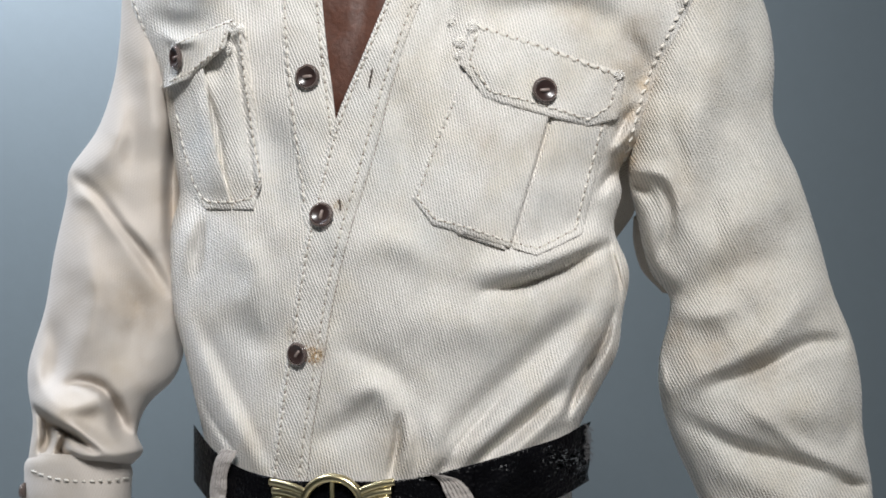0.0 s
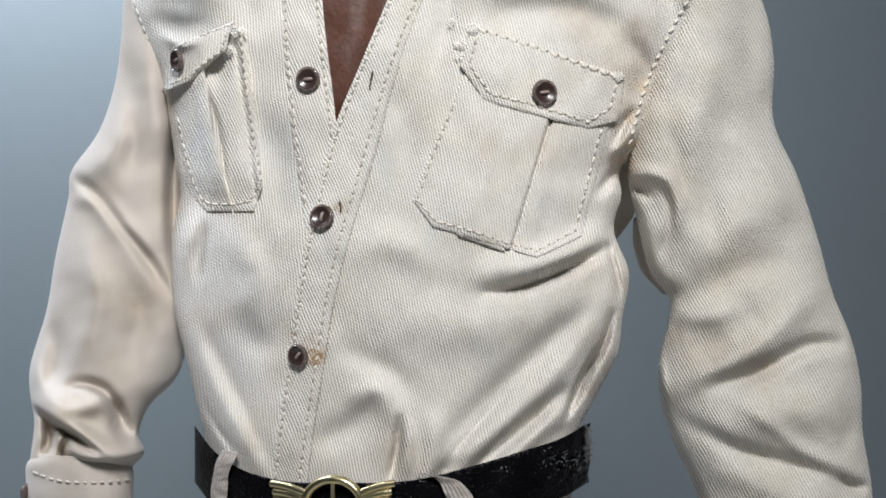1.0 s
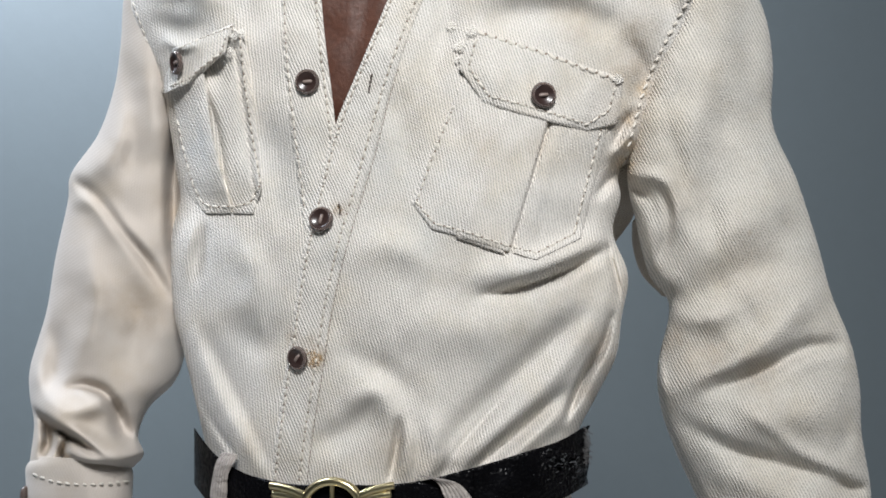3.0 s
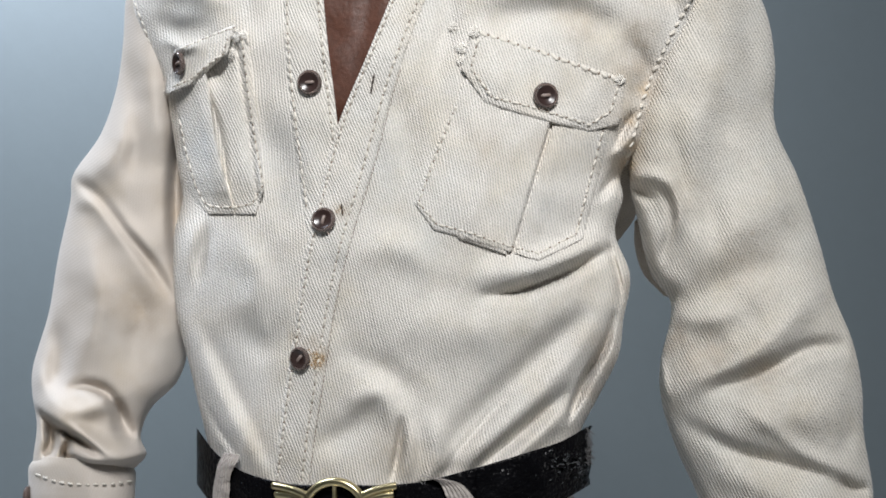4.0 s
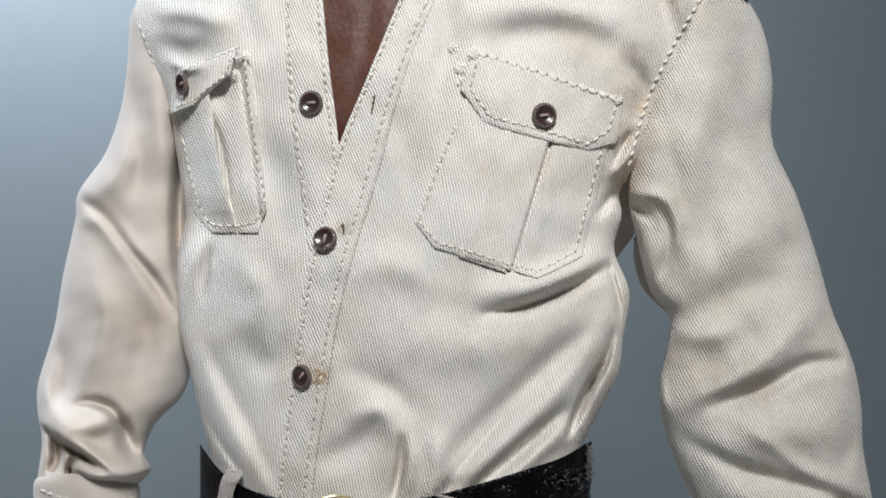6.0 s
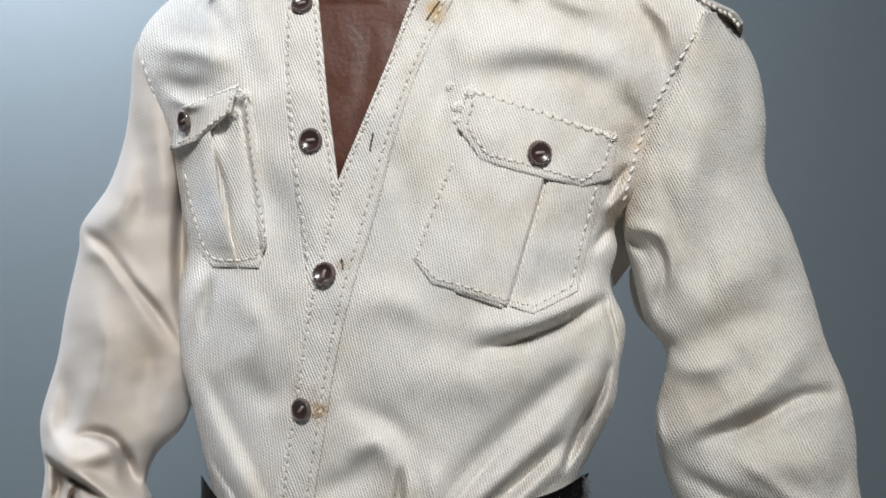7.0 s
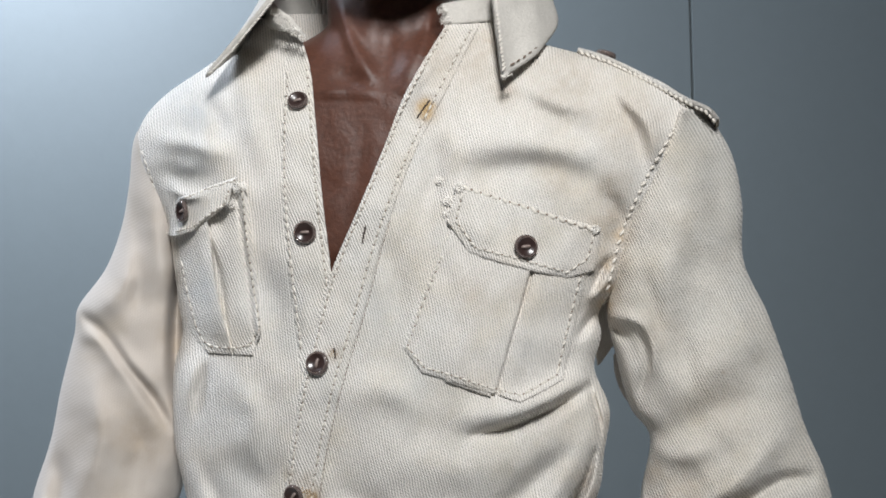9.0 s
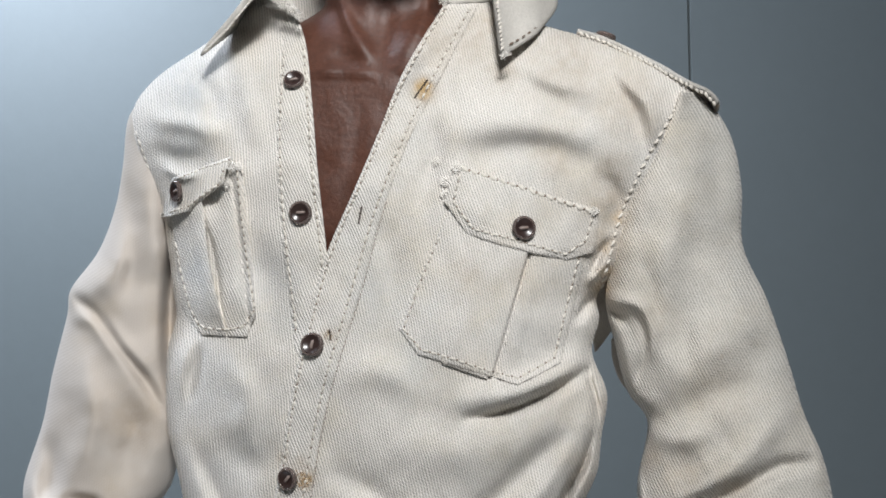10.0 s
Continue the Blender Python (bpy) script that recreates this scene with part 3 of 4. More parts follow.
KNOT = thread_bar()


def button(u, v, lift, parent, size=1.0, yaw=0.0, pitch=0.0, turn=0.0, surface=chest, where=None, label=""):
    m = (where if where is not None else facing(u, v, lift, surface, yaw, pitch)) @ pose(0, 0, 0, 0, 0, turn) @ Matrix.Diagonal((size, size, size, 1))
    rim = part("button", RIM, parent, label)
    rim.matrix_world = m
    for me, name in ((DISC, "disc"), (KNOT, "thread")):
        part(name, me, rim)
    return rim


# plackets
UNDER_IN, UNDER_OUT = ((528, -250), (548, -190), (563, -76), (575, 53), (594, 212), (604, 330), (600, 400)), ((503, -235), (506, -160), (500, -76), (500, 53), (514, 212), (530, 330), (538, 400))
OVER_IN = ((814, -262), (735, -131), (692, -22), (638, 107), (594, 213), (562, 330), (537, 440), (516, 580), (496, 710), (478, 860))
OVER_OUT = ((880, -262), (812, -131), (750, -10), (700, 125), (655, 290), (612, 430), (585, 550), (568, 660), (552, 760), (540, 860))


def strip(name, inner, outer, lift, parent, n=240, m=22, grain=0, label="", sewn=0.1):
    t, w = np.linspace(0, 1, n), np.linspace(0, 1, m)[None, :]
    a, b = along(inner, t), along(outer, t)
    u, v = a[:, :1] * (1 - w) + b[:, :1] * w, a[:, 1:] * (1 - w) + b[:, 1:] * w
    rise = sewn + (lift - sewn) * np.clip((1 - w) * 3.5, 0, 1)
    d = chest(u, v) - rise + 0.14 * np.clip(1 - w * 11, 0, 1) ** 2 - ripple(u, v, 0.05, 60, 8)
    for row in (0.14, 0.80 if lift > 0.3 else 0.93):
        d = d + 0.09 * np.exp(-((w - row) / 0.06) ** 2)
    return skirted(name, u, v, d, lift + 0.3, parent, TWILL, grain, label)


def mixed(inner, outer, w, lo=0.0, hi=1.0):
    t = np.linspace(lo, hi, 14)
    return [tuple(p) for p in along(inner, t) * (1 - w) + along(outer, t) * w]


under = strip("button_placket", UNDER_IN, UNDER_OUT, 0.25, shirt, grain=-46)
over = strip("buttonhole_placket", OVER_IN, OVER_OUT, 0.46, shirt, grain=-48)
stitches(mixed(UNDER_IN, UNDER_OUT, 0.93, 0.1, 0.93), under, 0.12, depth=on(under), smooth=True)
stitches(mixed(UNDER_IN, UNDER_OUT, 0.14, 0.1, 0.75), under, 0.12, depth=on(under), smooth=True, pitch=15, length=11, slant=12)
stitches(mixed(OVER_IN, OVER_OUT, 0.10, 0.0, 1.0), over, 0.12, depth=on(over), smooth=True, pitch=15, length=10, slant=8)
stitches(mixed(OVER_IN, OVER_OUT, 0.80, 0.0, 1.0), over, 0.12, depth=on(over), smooth=True)
stitches(mixed(OVER_IN, OVER_OUT, 1.03, 0.35, 1.0), over, 0.05, smooth=True, pitch=9, length=9, thick=0.6, material=SEAM_THREAD, name="seam_thread")
button(530, -110, -0.05, shirt, 0.95, turn=15, surface=on(under))
button(546, 137, -0.05, shirt, 1.03, turn=4, surface=on(under))
button(571, 382, -0.05, shirt, 1.03, turn=80, surface=on(over))
button(530, 626, -0.02, shirt, 0.98, yaw=-8, turn=50, surface=on(over))
slit(659, 122, 653, 156, 0.5, over)
slit(782, -118, 758, -84, 0.5, over)
slit(600, 352, 603, 372, 0.5, over)

# lint and rust round the buttonholes
tuft(554, 630, 15, 70, over, on(over), RUST, 5, 6, 0.04, 0.12, 0.5)
tuft(556, 622, 20, 30, over, on(over), RUST, 8, 5, 0.04, 0.1, 0.4)
tuft(598, 364, 8, 16, over, on(over), RUST, 6, 5, 0.04, 0.1, 0.5)

# pockets
def pocket_right():
    q = ((829, 108), (1095, 150), (1016, 472), (716, 384))
    out = ((0, 0.0, 1.0), (0.82, 0.0, 1.0), (0.88, 0.0, 0.927), (1.0, 0.165, 0.78))

    def pleat(u, v, s, t):
        step = np.clip((s - 0.30) / 0.05, 0, 1) * (0.5 - 0.5 * np.tanh((s - 0.618) / 0.006))
        return 0.40 * step - 0.75 * np.exp(-((s - 0.632) / 0.010) ** 2) * (1 - 0.55 * t) + 0.15 * np.exp(-((s - 0.70) / 0.04) ** 2)

    pk = sheet("pocket", q, out, 0.40, shirt, grain=-36, n=120, m=190, extra=pleat, swell=0.6, label="patch pocket with a raised centre pleat")
    sheet("pleat_tab", ((806, 392), (896, 416), (894, 443), (809, 414)), ((0, 0, 1), (1, 0, 1)), 0.6, pk, n=10, m=26, thick=0.2)
    stitches(((806, 175), (768, 268), (738, 350), (770, 388)), pk, 0.12, depth=on(pk))
    stitches(((770, 388), (830, 404), (895, 426), (952, 440), (1018, 406)), pk, 0.12, depth=on(pk))
    stitches(((1018, 406), (1044, 304), (1066, 222)), pk, 0.12, depth=on(pk))
    fq = ((834, 42), (1106, 130), (1094, 240), (800, 160))
    fo = ((0, 0.0, 1.0), (0.60, 0.0, 1.0), (0.76, 0.085, 0.985), (1.0, 0.195, 0.81))
    fl = sheet("flap", fq, fo, 0.85, pk, grain=-44, n=70, m=130, hinge=1.0, skirt=0.42, swell=0.75, label="pointed pocket flap with rope-like stitching")
    stitches(((842, 46), (960, 84), (1095, 134)), pk, 0.12, depth=on(fl), pitch=19, length=16, thick=3.6, slant=18)
    stitches(((845, 56), (831, 111), (868, 162), (940, 180), (1042, 212), (1080, 188), (1093, 142)), pk, 0.12, depth=on(fl), pitch=17)
    button(962, 161, -0.05, shirt, 1.03, turn=6, surface=on(fl))
    for i, (u, v, r, many) in enumerate(((798, 37, 7, 44), (814, 74, 9, 60), (838, 46, 9, 56), (812, 98, 6, 26), (1096, 132, 8, 46))):
        tuft(u, v, r, many, pk, lambda x, y: chest(x, y) - (0.9 if u > 820 else 0.1), seed=i + 3)


def pocket_left():
    q = ((298, 120), (430, 40), (474, 371), (336, 371))
    out = ((0, 0.0, 1.0), (0.55, 0.0, 1.0), (0.86, 0.0, 0.965), (1.0, 0.20, 0.81))

    def pleat(u, v, s, t):
        edge = 0.435 + 0.10 * np.clip((t - 0.5) / 0.45, 0, 1) ** 1.5
        gape = np.sin(math.pi * np.clip((t - 0.22) / 0.66, 0, 1)) ** 1.3
        lip = (1.1 + 0.7 * gape) * np.exp(-(np.clip(edge - 0.07 - s, 0, 9) / 0.20) ** 2) / (1 + np.exp((s - edge) / 0.006)) * np.clip((1 - t) / 0.14, 0, 1)
        hollow = (0.5 + 3.8 * gape) * np.exp(-(np.clip(s - edge, 0, 9) / (0.02 + 0.055 * gape)) ** 2) * (s > edge)
        dent = 0.55 * np.exp(-((s - 0.22 - 0.05 * t) / 0.05) ** 2) * np.exp(-((t - 0.45) / 0.25) ** 2)
        cord = 0.55 * np.exp(-((s - 0.93) / 0.03) ** 2) - 0.35 * np.exp(-((s - 0.86) / 0.025) ** 2)
        shade = 1.3 * np.exp(-((s - 0.62) / 0.13) ** 2 - ((t - 0.14) / 0.11) ** 2)
        return lip - hollow - dent - shade + cord - 1.6 * np.clip(0.25 - s, 0, 1)

    pk = sheet("pocket", q, out, 0.6, shirt, grain=-50, n=150, m=170, extra=pleat, swell=1.0, label="patch pocket with a gaping centre pleat")
    stitches(((312, 200), (324, 260), (340, 318), (356, 350), (372, 358)), pk, 0.12, depth=on(pk), pitch=15)
    stitches(((372, 358), (415, 358), (442, 352), (459, 322)), pk, 0.12, depth=on(pk), pitch=15)
    stitches(((461, 318), (447, 240), (434, 150), (424, 60)), pk, 0.12, depth=on(pk), pitch=15, length=12, thick=2.0, slant=10)
    fq = ((304, 78), (414, 32), (420, 104), (284, 160))
    fo = ((0, 0.0, 1.0), (0.3, 0.0, 0.90), (0.62, 0.0, 0.85), (0.80, 0.0, 0.62), (1.0, 0.0, 0.47))

    def curl(u, v, s, t):
        return 0.9 * np.clip(s - 0.35, 0, 1) * t + 0.25 * np.sin(7 * s + 3 * t)

    fl = sheet("flap", fq, fo, 1.5, pk, grain=-20, n=60, m=70, hinge=1.0, skirt=0.45, swell=1.7, extra=curl, label="short pocket flap, curling at its tip")
    stitches(((312, 78), (360, 57), (410, 38)), pk, 0.12, depth=on(fl), pitch=15, length=11)
    stitches(((296, 146), (336, 130), (354, 112), (390, 86), (398, 60)), pk, 0.12, depth=on(fl), pitch=14, length=9)
    button(317, 103, -0.05, shirt, 1.0, yaw=-8, turn=10, surface=on(fl))
    tuft(414, 52, 9, 40, pk, lambda x, y: chest(x, y) - 1.3, seed=21, rise=0.6)
    tuft(404, 84, 8, 30, pk, lambda x, y: chest(x, y) - 1.0, seed=22)
    tuft(428, 52, 5, 14, pk, lambda x, y: chest(x, y) - 1.3, seed=23)
    tuft(290, 152, 4, 10, pk, lambda x, y: chest(x, y) - 1.6, seed=24, long=6)


pocket_right()
pocket_left()


# ---- sleeves ----
def tube(name, left, right, depth, thick, folds, parent, material, grain, lean=0.0, gain=1.2, rows=360, front=210, back=50, label="", seed=1):
    """A tube of cloth between its two side lines, with centre depth and half thickness (mm) along it."""
    t = np.linspace(0, 1, rows)
    k = np.linspace(0, 1, len(left))
    a = np.stack([spline(k, np.array(left, float)[:, i], t) for i in (0, 1)], -1)
    k = np.linspace(0, 1, len(right))
    b = np.stack([spline(k, np.array(right, float)[:, i], t) for i in (0, 1)], -1)
    mid_d = spline(np.linspace(0, 1, len(depth)), depth, t)[:, None]
    deep = spline(np.linspace(0, 1, len(thick)), thick, t)[:, None]
    ang = ring_angles(front, back)
    s, w = np.cos(ang)[None, :], np.sin(ang)[None, :]
    c, h = (a + b) / 2, (b - a) / 2
    u, v = c[:, :1] + h[:, :1] * s, c[:, 1:] + h[:, 1:] * s
    d = mid_d - deep * np.sign(w) * np.abs(w) ** 0.9 + lean * s * np.clip(1 - t[:, None] / 0.42, 0, 1)
    d = d - (gain * strokes(u, v, folds) + ripple(u, v, 0.2, 130, seed) + ripple(u, v, 0.06, 60, seed + 7)) * np.clip(2.2 * w, 0, 1)
    verts = place(u, v, d).reshape(-1, 3)
    faces = grid_faces(rows, len(ang), wrap=True)
    faces.append(tuple(range(len(ang))))
    faces.append(tuple(range(rows * len(ang) - 1, (rows - 1) * len(ang) - 1, -1)))
    return part(name, mesh_of(name, verts, faces, material, turned(u, v, grain).reshape(-1, 2), soil_and_shade(u, v, SPOTS).ravel()), parent, label)


RIGHT_FOLDS = [
    (1.7, 26, ((1168, 698), (1230, 668), (1300, 632), (1380, 580), (1450, 505))), (-2.2, 16, ((1250, 684), (1320, 662), (1372, 640), (1425, 612), (1510, 602))),
    (1.4, 42, ((1240, 765), (1340, 742), (1440, 728), (1515, 735))), (-1.5, 16, ((1205, 740), (1250, 764), (1296, 790), (1380, 815), (1460, 838), (1530, 866))),
    (0.8, 14, ((1310, 712), (1362, 748), (1410, 788), (1480, 822), (1530, 838))), (0.9, 26, ((1225, 800), (1300, 840), (1400, 880), (1480, 905))), (-0.9, 18, ((1495, 700), (1505, 750), (1490, 800))),
    (-0.9, 36, ((1176, 610), (1225, 614), (1290, 600), (1340, 570))), (0.9, 18, ((1184, 545), (1230, 560), (1300, 545))),
    (-1.1, 36, ((1220, 520), (1310, 480), (1410, 425))), (0.8, 34, ((1220, 440), (1320, 390), (1420, 340))),
    (-1.3, 11, ((1098, 322), (1128, 330), (1152, 346))), (1.2, 13, ((1106, 304), (1148, 302), (1184, 318), (1200, 352), (1200, 410))),
    (-0.9, 9, ((1176, 335), (1186, 365), (1180, 420), (1168, 455))), (0.7, 14, ((1136, 355), (1150, 400), (1158, 460))),
    (-0.6, 14, ((1190, 230), (1204, 290), (1206, 350))),
    (-0.8, 24, ((1240, 290), (1262, 380), (1255, 450))), (0.9, 30, ((1270, 40), (1245, 170), (1225, 280))), (-1.39, 26, ((1322, 10), (1330, 120), (1365, 225))), (0.84, 16, ((1300, 240), (1350, 290), (1400, 380))),
    (-1.48, 9, ((1128, 430), (1150, 480), (1185, 520))), (1.0, 8, ((1166, 620), (1172, 660), (1176, 700))), (1.21, 14, ((1480, 490), (1500, 560), (1518, 640))), (-1.9, 12, ((1480, 850), (1510, 862), (1545, 856))), (-0.93, 14, ((1460, 520), (1485, 560), (1500, 600)))]
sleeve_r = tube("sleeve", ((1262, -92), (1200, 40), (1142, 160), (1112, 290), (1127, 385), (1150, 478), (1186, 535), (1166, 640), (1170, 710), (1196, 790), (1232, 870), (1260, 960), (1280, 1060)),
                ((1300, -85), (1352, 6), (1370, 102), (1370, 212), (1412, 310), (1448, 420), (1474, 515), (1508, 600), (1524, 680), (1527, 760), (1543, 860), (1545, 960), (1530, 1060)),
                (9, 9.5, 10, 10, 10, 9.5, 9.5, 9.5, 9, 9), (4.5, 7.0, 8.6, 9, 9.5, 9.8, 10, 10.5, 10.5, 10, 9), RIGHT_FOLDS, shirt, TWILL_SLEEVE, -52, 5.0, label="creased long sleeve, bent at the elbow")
LEFT_FOLDS = [
    (2.1, 18, ((122, 345), (160, 350), (215, 400), (260, 450))), (-2.6, 12, ((118, 302), (165, 340), (215, 402), (255, 452), (300, 520))), (-4.5, 13, ((312, 120), (311, 220), (306, 330), (308, 430), (318, 500))), (2.02, 26, ((150, 300), (200, 260), (225, 180))),
    (-0.8, 18, ((216, 70), (228, 160), (232, 250), (226, 330))), (1.0, 22, ((250, 60), (270, 160), (280, 260))), (-2.15, 30, ((230, 480), (245, 560), (230, 640))),
    (2.02, 26, ((150, 420), (170, 520), (150, 620))), (-2.15, 20, ((90, 560), (100, 620), (75, 700))), (2.3, 18, ((58, 640), (86, 700), (120, 722), (165, 714), (190, 698))),
    (-2.8, 11, ((112, 684), (140, 676), (180, 688), (205, 722), (232, 768))), (-2.6, 8, ((54, 718), (92, 750), (130, 772), (172, 800))), (3.6, 20, ((54, 706), (92, 738), (130, 760), (175, 790)), 1), (3.0, 26, ((118, 790), (150, 806), (200, 808), (252, 796)), 1),
    (-3.59, 9, ((112, 780), (108, 805), (130, 820), (200, 822))), (-3.44, 10, ((80, 750), (85, 780), (75, 800))), (-2.43, 14, ((205, 710), (210, 750), (228, 780))),
    (-3.0, 7, ((116, 772), (109, 796), (121, 815))), (-2.6, 10, ((76, 738), (83, 768), (76, 798)))]
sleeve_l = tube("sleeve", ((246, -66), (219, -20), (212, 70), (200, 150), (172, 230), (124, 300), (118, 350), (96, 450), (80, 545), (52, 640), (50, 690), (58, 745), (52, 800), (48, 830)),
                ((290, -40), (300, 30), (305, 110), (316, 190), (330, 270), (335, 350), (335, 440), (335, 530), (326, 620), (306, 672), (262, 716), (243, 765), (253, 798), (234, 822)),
                (15, 17, 19, 21, 22, 22.5, 23, 23, 22, 21, 21), (3, 5, 6.5, 7.5, 8, 8.5, 9, 9, 9, 8.5, 8, 7.5), LEFT_FOLDS, shirt, SHADED_SLEEVE, 30, gain=1.0, label="long sleeve, bunched above the cuff", seed=4)
cuff = tube("cuff", ((60, 802), (44, 820), (43, 850), (44, 930), (52, 990)), ((222, 810), (234, 830), (233, 860), (231, 930), (226, 990)), (21, 21, 21), (8, 8.3, 8.1), (), shirt, SHADED_SLEEVE, 0, rows=60, label="stitched cuff")
cuff_face = lambda u, v: 21 - 8.3 * np.clip(1 - ((u - 139) / 95) ** 2, 0.02, 1) ** 0.45
stitches(((52, 832), (90, 846), (140, 852), (190, 850), (230, 846)), cuff, 0.4, smooth=True, pitch=15, length=10, depth=cuff_face, material=SEAM_COTTON)
button(47, 868, 0.2, shirt, 0.75, yaw=-50, surface=cuff_face)
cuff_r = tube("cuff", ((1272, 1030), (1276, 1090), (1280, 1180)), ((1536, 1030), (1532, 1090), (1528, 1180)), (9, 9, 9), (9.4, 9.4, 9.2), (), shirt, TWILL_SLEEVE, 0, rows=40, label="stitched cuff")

# armhole seams
stitches(((1256, -66), (1192, 44), (1144, 147), (1120, 233), (1104, 290)), shirt, 0.22, smooth=True, pitch=17, length=13, thick=2.6, slant=14, material=SEAM_COTTON)
stitches(((232, -8), (250, 40), (268, 90), (284, 132)), shirt, 0.1, smooth=True, pitch=15, length=11)

# ---- collar and epaulette ----
def band(name, lower, upper, thick, parent, material, n=160, m=24, bow=0.0, label="", seed=2):
    """A stiff band of cloth between two curves (u, v, d), with thickness."""
    t, w = np.linspace(0, 1, n), np.linspace(0, 1, m)[None, :, None]
    p, q = np.array(lower, float), np.array(upper, float)
    kp, kq = np.linspace(0, 1, len(p)), np.linspace(0, 1, len(q))
    a = np.stack([spline(kp, p[:, i], t) for i in range(3)], -1)[:, None]
    b = np.stack([spline(kq, q[:, i], t) for i in range(3)], -1)[:, None]
    c = a * (1 - w) + b * w
    u, v, d = c[..., 0], c[..., 1], c[..., 2] - bow * np.sin(math.pi * w[..., 0])
    d = d - ripple(u, v, 0.08, 60, seed)
    xyz = place(u, v, d)
    du, dv = np.gradient(xyz, axis=0), np.gradient(xyz, axis=1)
    nrm = np.cross(du, dv)
    nrm /= np.linalg.norm(nrm, axis=-1, keepdims=True) + 1e-12
    fall = np.sqrt(np.clip(1 - np.abs(2 * w - 1) ** 8, 0.05, 1))
    top, low = xyz + nrm * thick * 0.0005 * fall, xyz - nrm * thick * 0.0005 * fall
    verts = np.r_[top.reshape(-1, 3), low.reshape(-1, 3)]
    base = n * m
    faces = grid_faces(n, m) + [f[::-1] for f in grid_faces(n, m, base=base)]
    rim = [j for j in range(m)] + [i * m + m - 1 for i in range(1, n)] + [(n - 1) * m + j for j in range(m - 2, -1, -1)] + [i * m for i in range(n - 2, 0, -1)]
    faces += [(rim[i - 1], rim[i], base + rim[i], base + rim[i - 1]) for i in range(len(rim))]
    uv = np.tile(np.stack([np.cumsum(np.full((n, m), 0.45), 0), np.cumsum(np.full((n, m), 0.35), 1)], -1).reshape(-1, 2), (2, 1))
    ob = part(name, mesh_of(name, verts, faces, material, uv, np.zeros(len(verts))), parent, label)
    k = n // 4
    SHEETS[ob.name] = (u[:k].ravel(), v[:k].ravel(), d[:k].ravel() - thick * 0.5)
    return ob


# Underarm pieces in the darker brown: armpit shade painted as cloth colour.
band("underarm", ((1078, 262, 12), (1080, 340, 19), (1083, 385, 27), (1086, 424, 34)), ((1142, 262, 12), (1138, 325, 19), (1132, 350, 27), (1120, 378, 34)), 0.5, sleeve_r, SHADED_BROWN, n=40, m=16)
band("sleeve_underside", ((1121, 385, 12), (1121, 430, 20), (1136, 478, 28), (1171, 516, 34)), ((1160, 380, 12), (1165, 425, 20), (1180, 475, 28), (1196, 520, 34)), 0.5, sleeve_r, SHADED_BROWN, n=40, m=16)
collar = new("collar")
collar.parent = shirt
STAND_LOW = ((812, -258, 3.0), (890, -262, 4.5), (960, -262, 12), (930, -238, 26), (720, -222, 33), (560, -222, 29), (470, -238, 17), (486, -246, 7), (540, -238, 4.0))
STAND_TOP = ((806, -300, 4.0), (890, -318, 4.5), (958, -360, 12), (925, -420, 26), (720, -430, 32), (565, -420, 28), (490, -370, 16), (474, -312, 7), (508, -276, 4.0))
LEAF_IN = ((903, -350, 1.0), (966, -375, 12), (940, -425, 27), (720, -434, 34), (555, -424, 29), (500, -390, 14), (490, -335, 0.0))
LEAF_OUT = ((924, -166, -3.2), (1000, -214, 3), (1004, -262, 20), (720, -262, 42), (520, -300, 30), (440, -214, 17), (352, -158, 4))
band("collar_stand", STAND_LOW, STAND_TOP, 0.8, collar, COLLAR, label="collar stand")
leaf = band("collar_leaf", LEAF_IN, LEAF_OUT, 0.9, collar, COLLAR, n=220, m=40, bow=0.5, label="spread pale cotton collar leaf")
leaf_face = on(leaf)
for k, rib_u in enumerate((556, 566, 577, 587)):
    stitches(((rib_u, -296), (rib_u + 3, -226)), collar, 0.3, pitch=68, length=66, thick=3.6, depth=lambda x, y: 27.0 + 0 * x, material=COLLAR, name="pleat", seed=k)
stitches(((936, -188), (970, -206), (1004, -228)), collar, 0.35, pitch=13, length=9, thick=1.8, depth=leaf_face, material=SEAM_THREAD)
stitches(((926, -180), (920, -240), (914, -300)), collar, 0.3, pitch=8, length=10, thick=2.6, slant=40, depth=leaf_face)
for i, (u, v, d, r, many) in enumerate(((490, -274, 3.2, 10, 60), (506, -260, 3.0, 10, 60), (522, -250, 2.9, 9, 50), (536, -238, 2.8, 7, 30), (484, -288, 3.6, 8, 36), (814, -270, 2.4, 10, 50), (806, -290, 3.0, 9, 36), (926, -168, -3.5, 6, 22), (936, -174, -3.5, 5, 14))):
    tuft(u, v, r, many, collar, lambda x, y, d=d: d + 0 * x, seed=i + 40, lift=0.2, rise=0.9)

stitches(((358, -166), (400, -212), (446, -272), (486, -326)), collar, 0.3, pitch=9, length=12, thick=1.9, slant=12, depth=lambda x, y: np.interp(x, [352, 490], [3.5, -0.5]), material=SEAM_COTTON, name="rolled_edge")
EP_FRONT = ((1066, -205, 6.5), (1120, -189, 5.4), (1200, -151, 4.2), (1270, -110, 4.4), (1312, -88, 6.0), (1330, -64, 8.0))
EP_BACK = ((1066, -172, 14), (1120, -158, 15), (1200, -121, 15), (1270, -82, 14.5), (1312, -62, 14), (1326, -46, 13))
ep = band("epaulette", EP_FRONT, EP_BACK, 1.05, shirt, TWILL, n=120, m=30, label="shoulder strap with a piped edge")
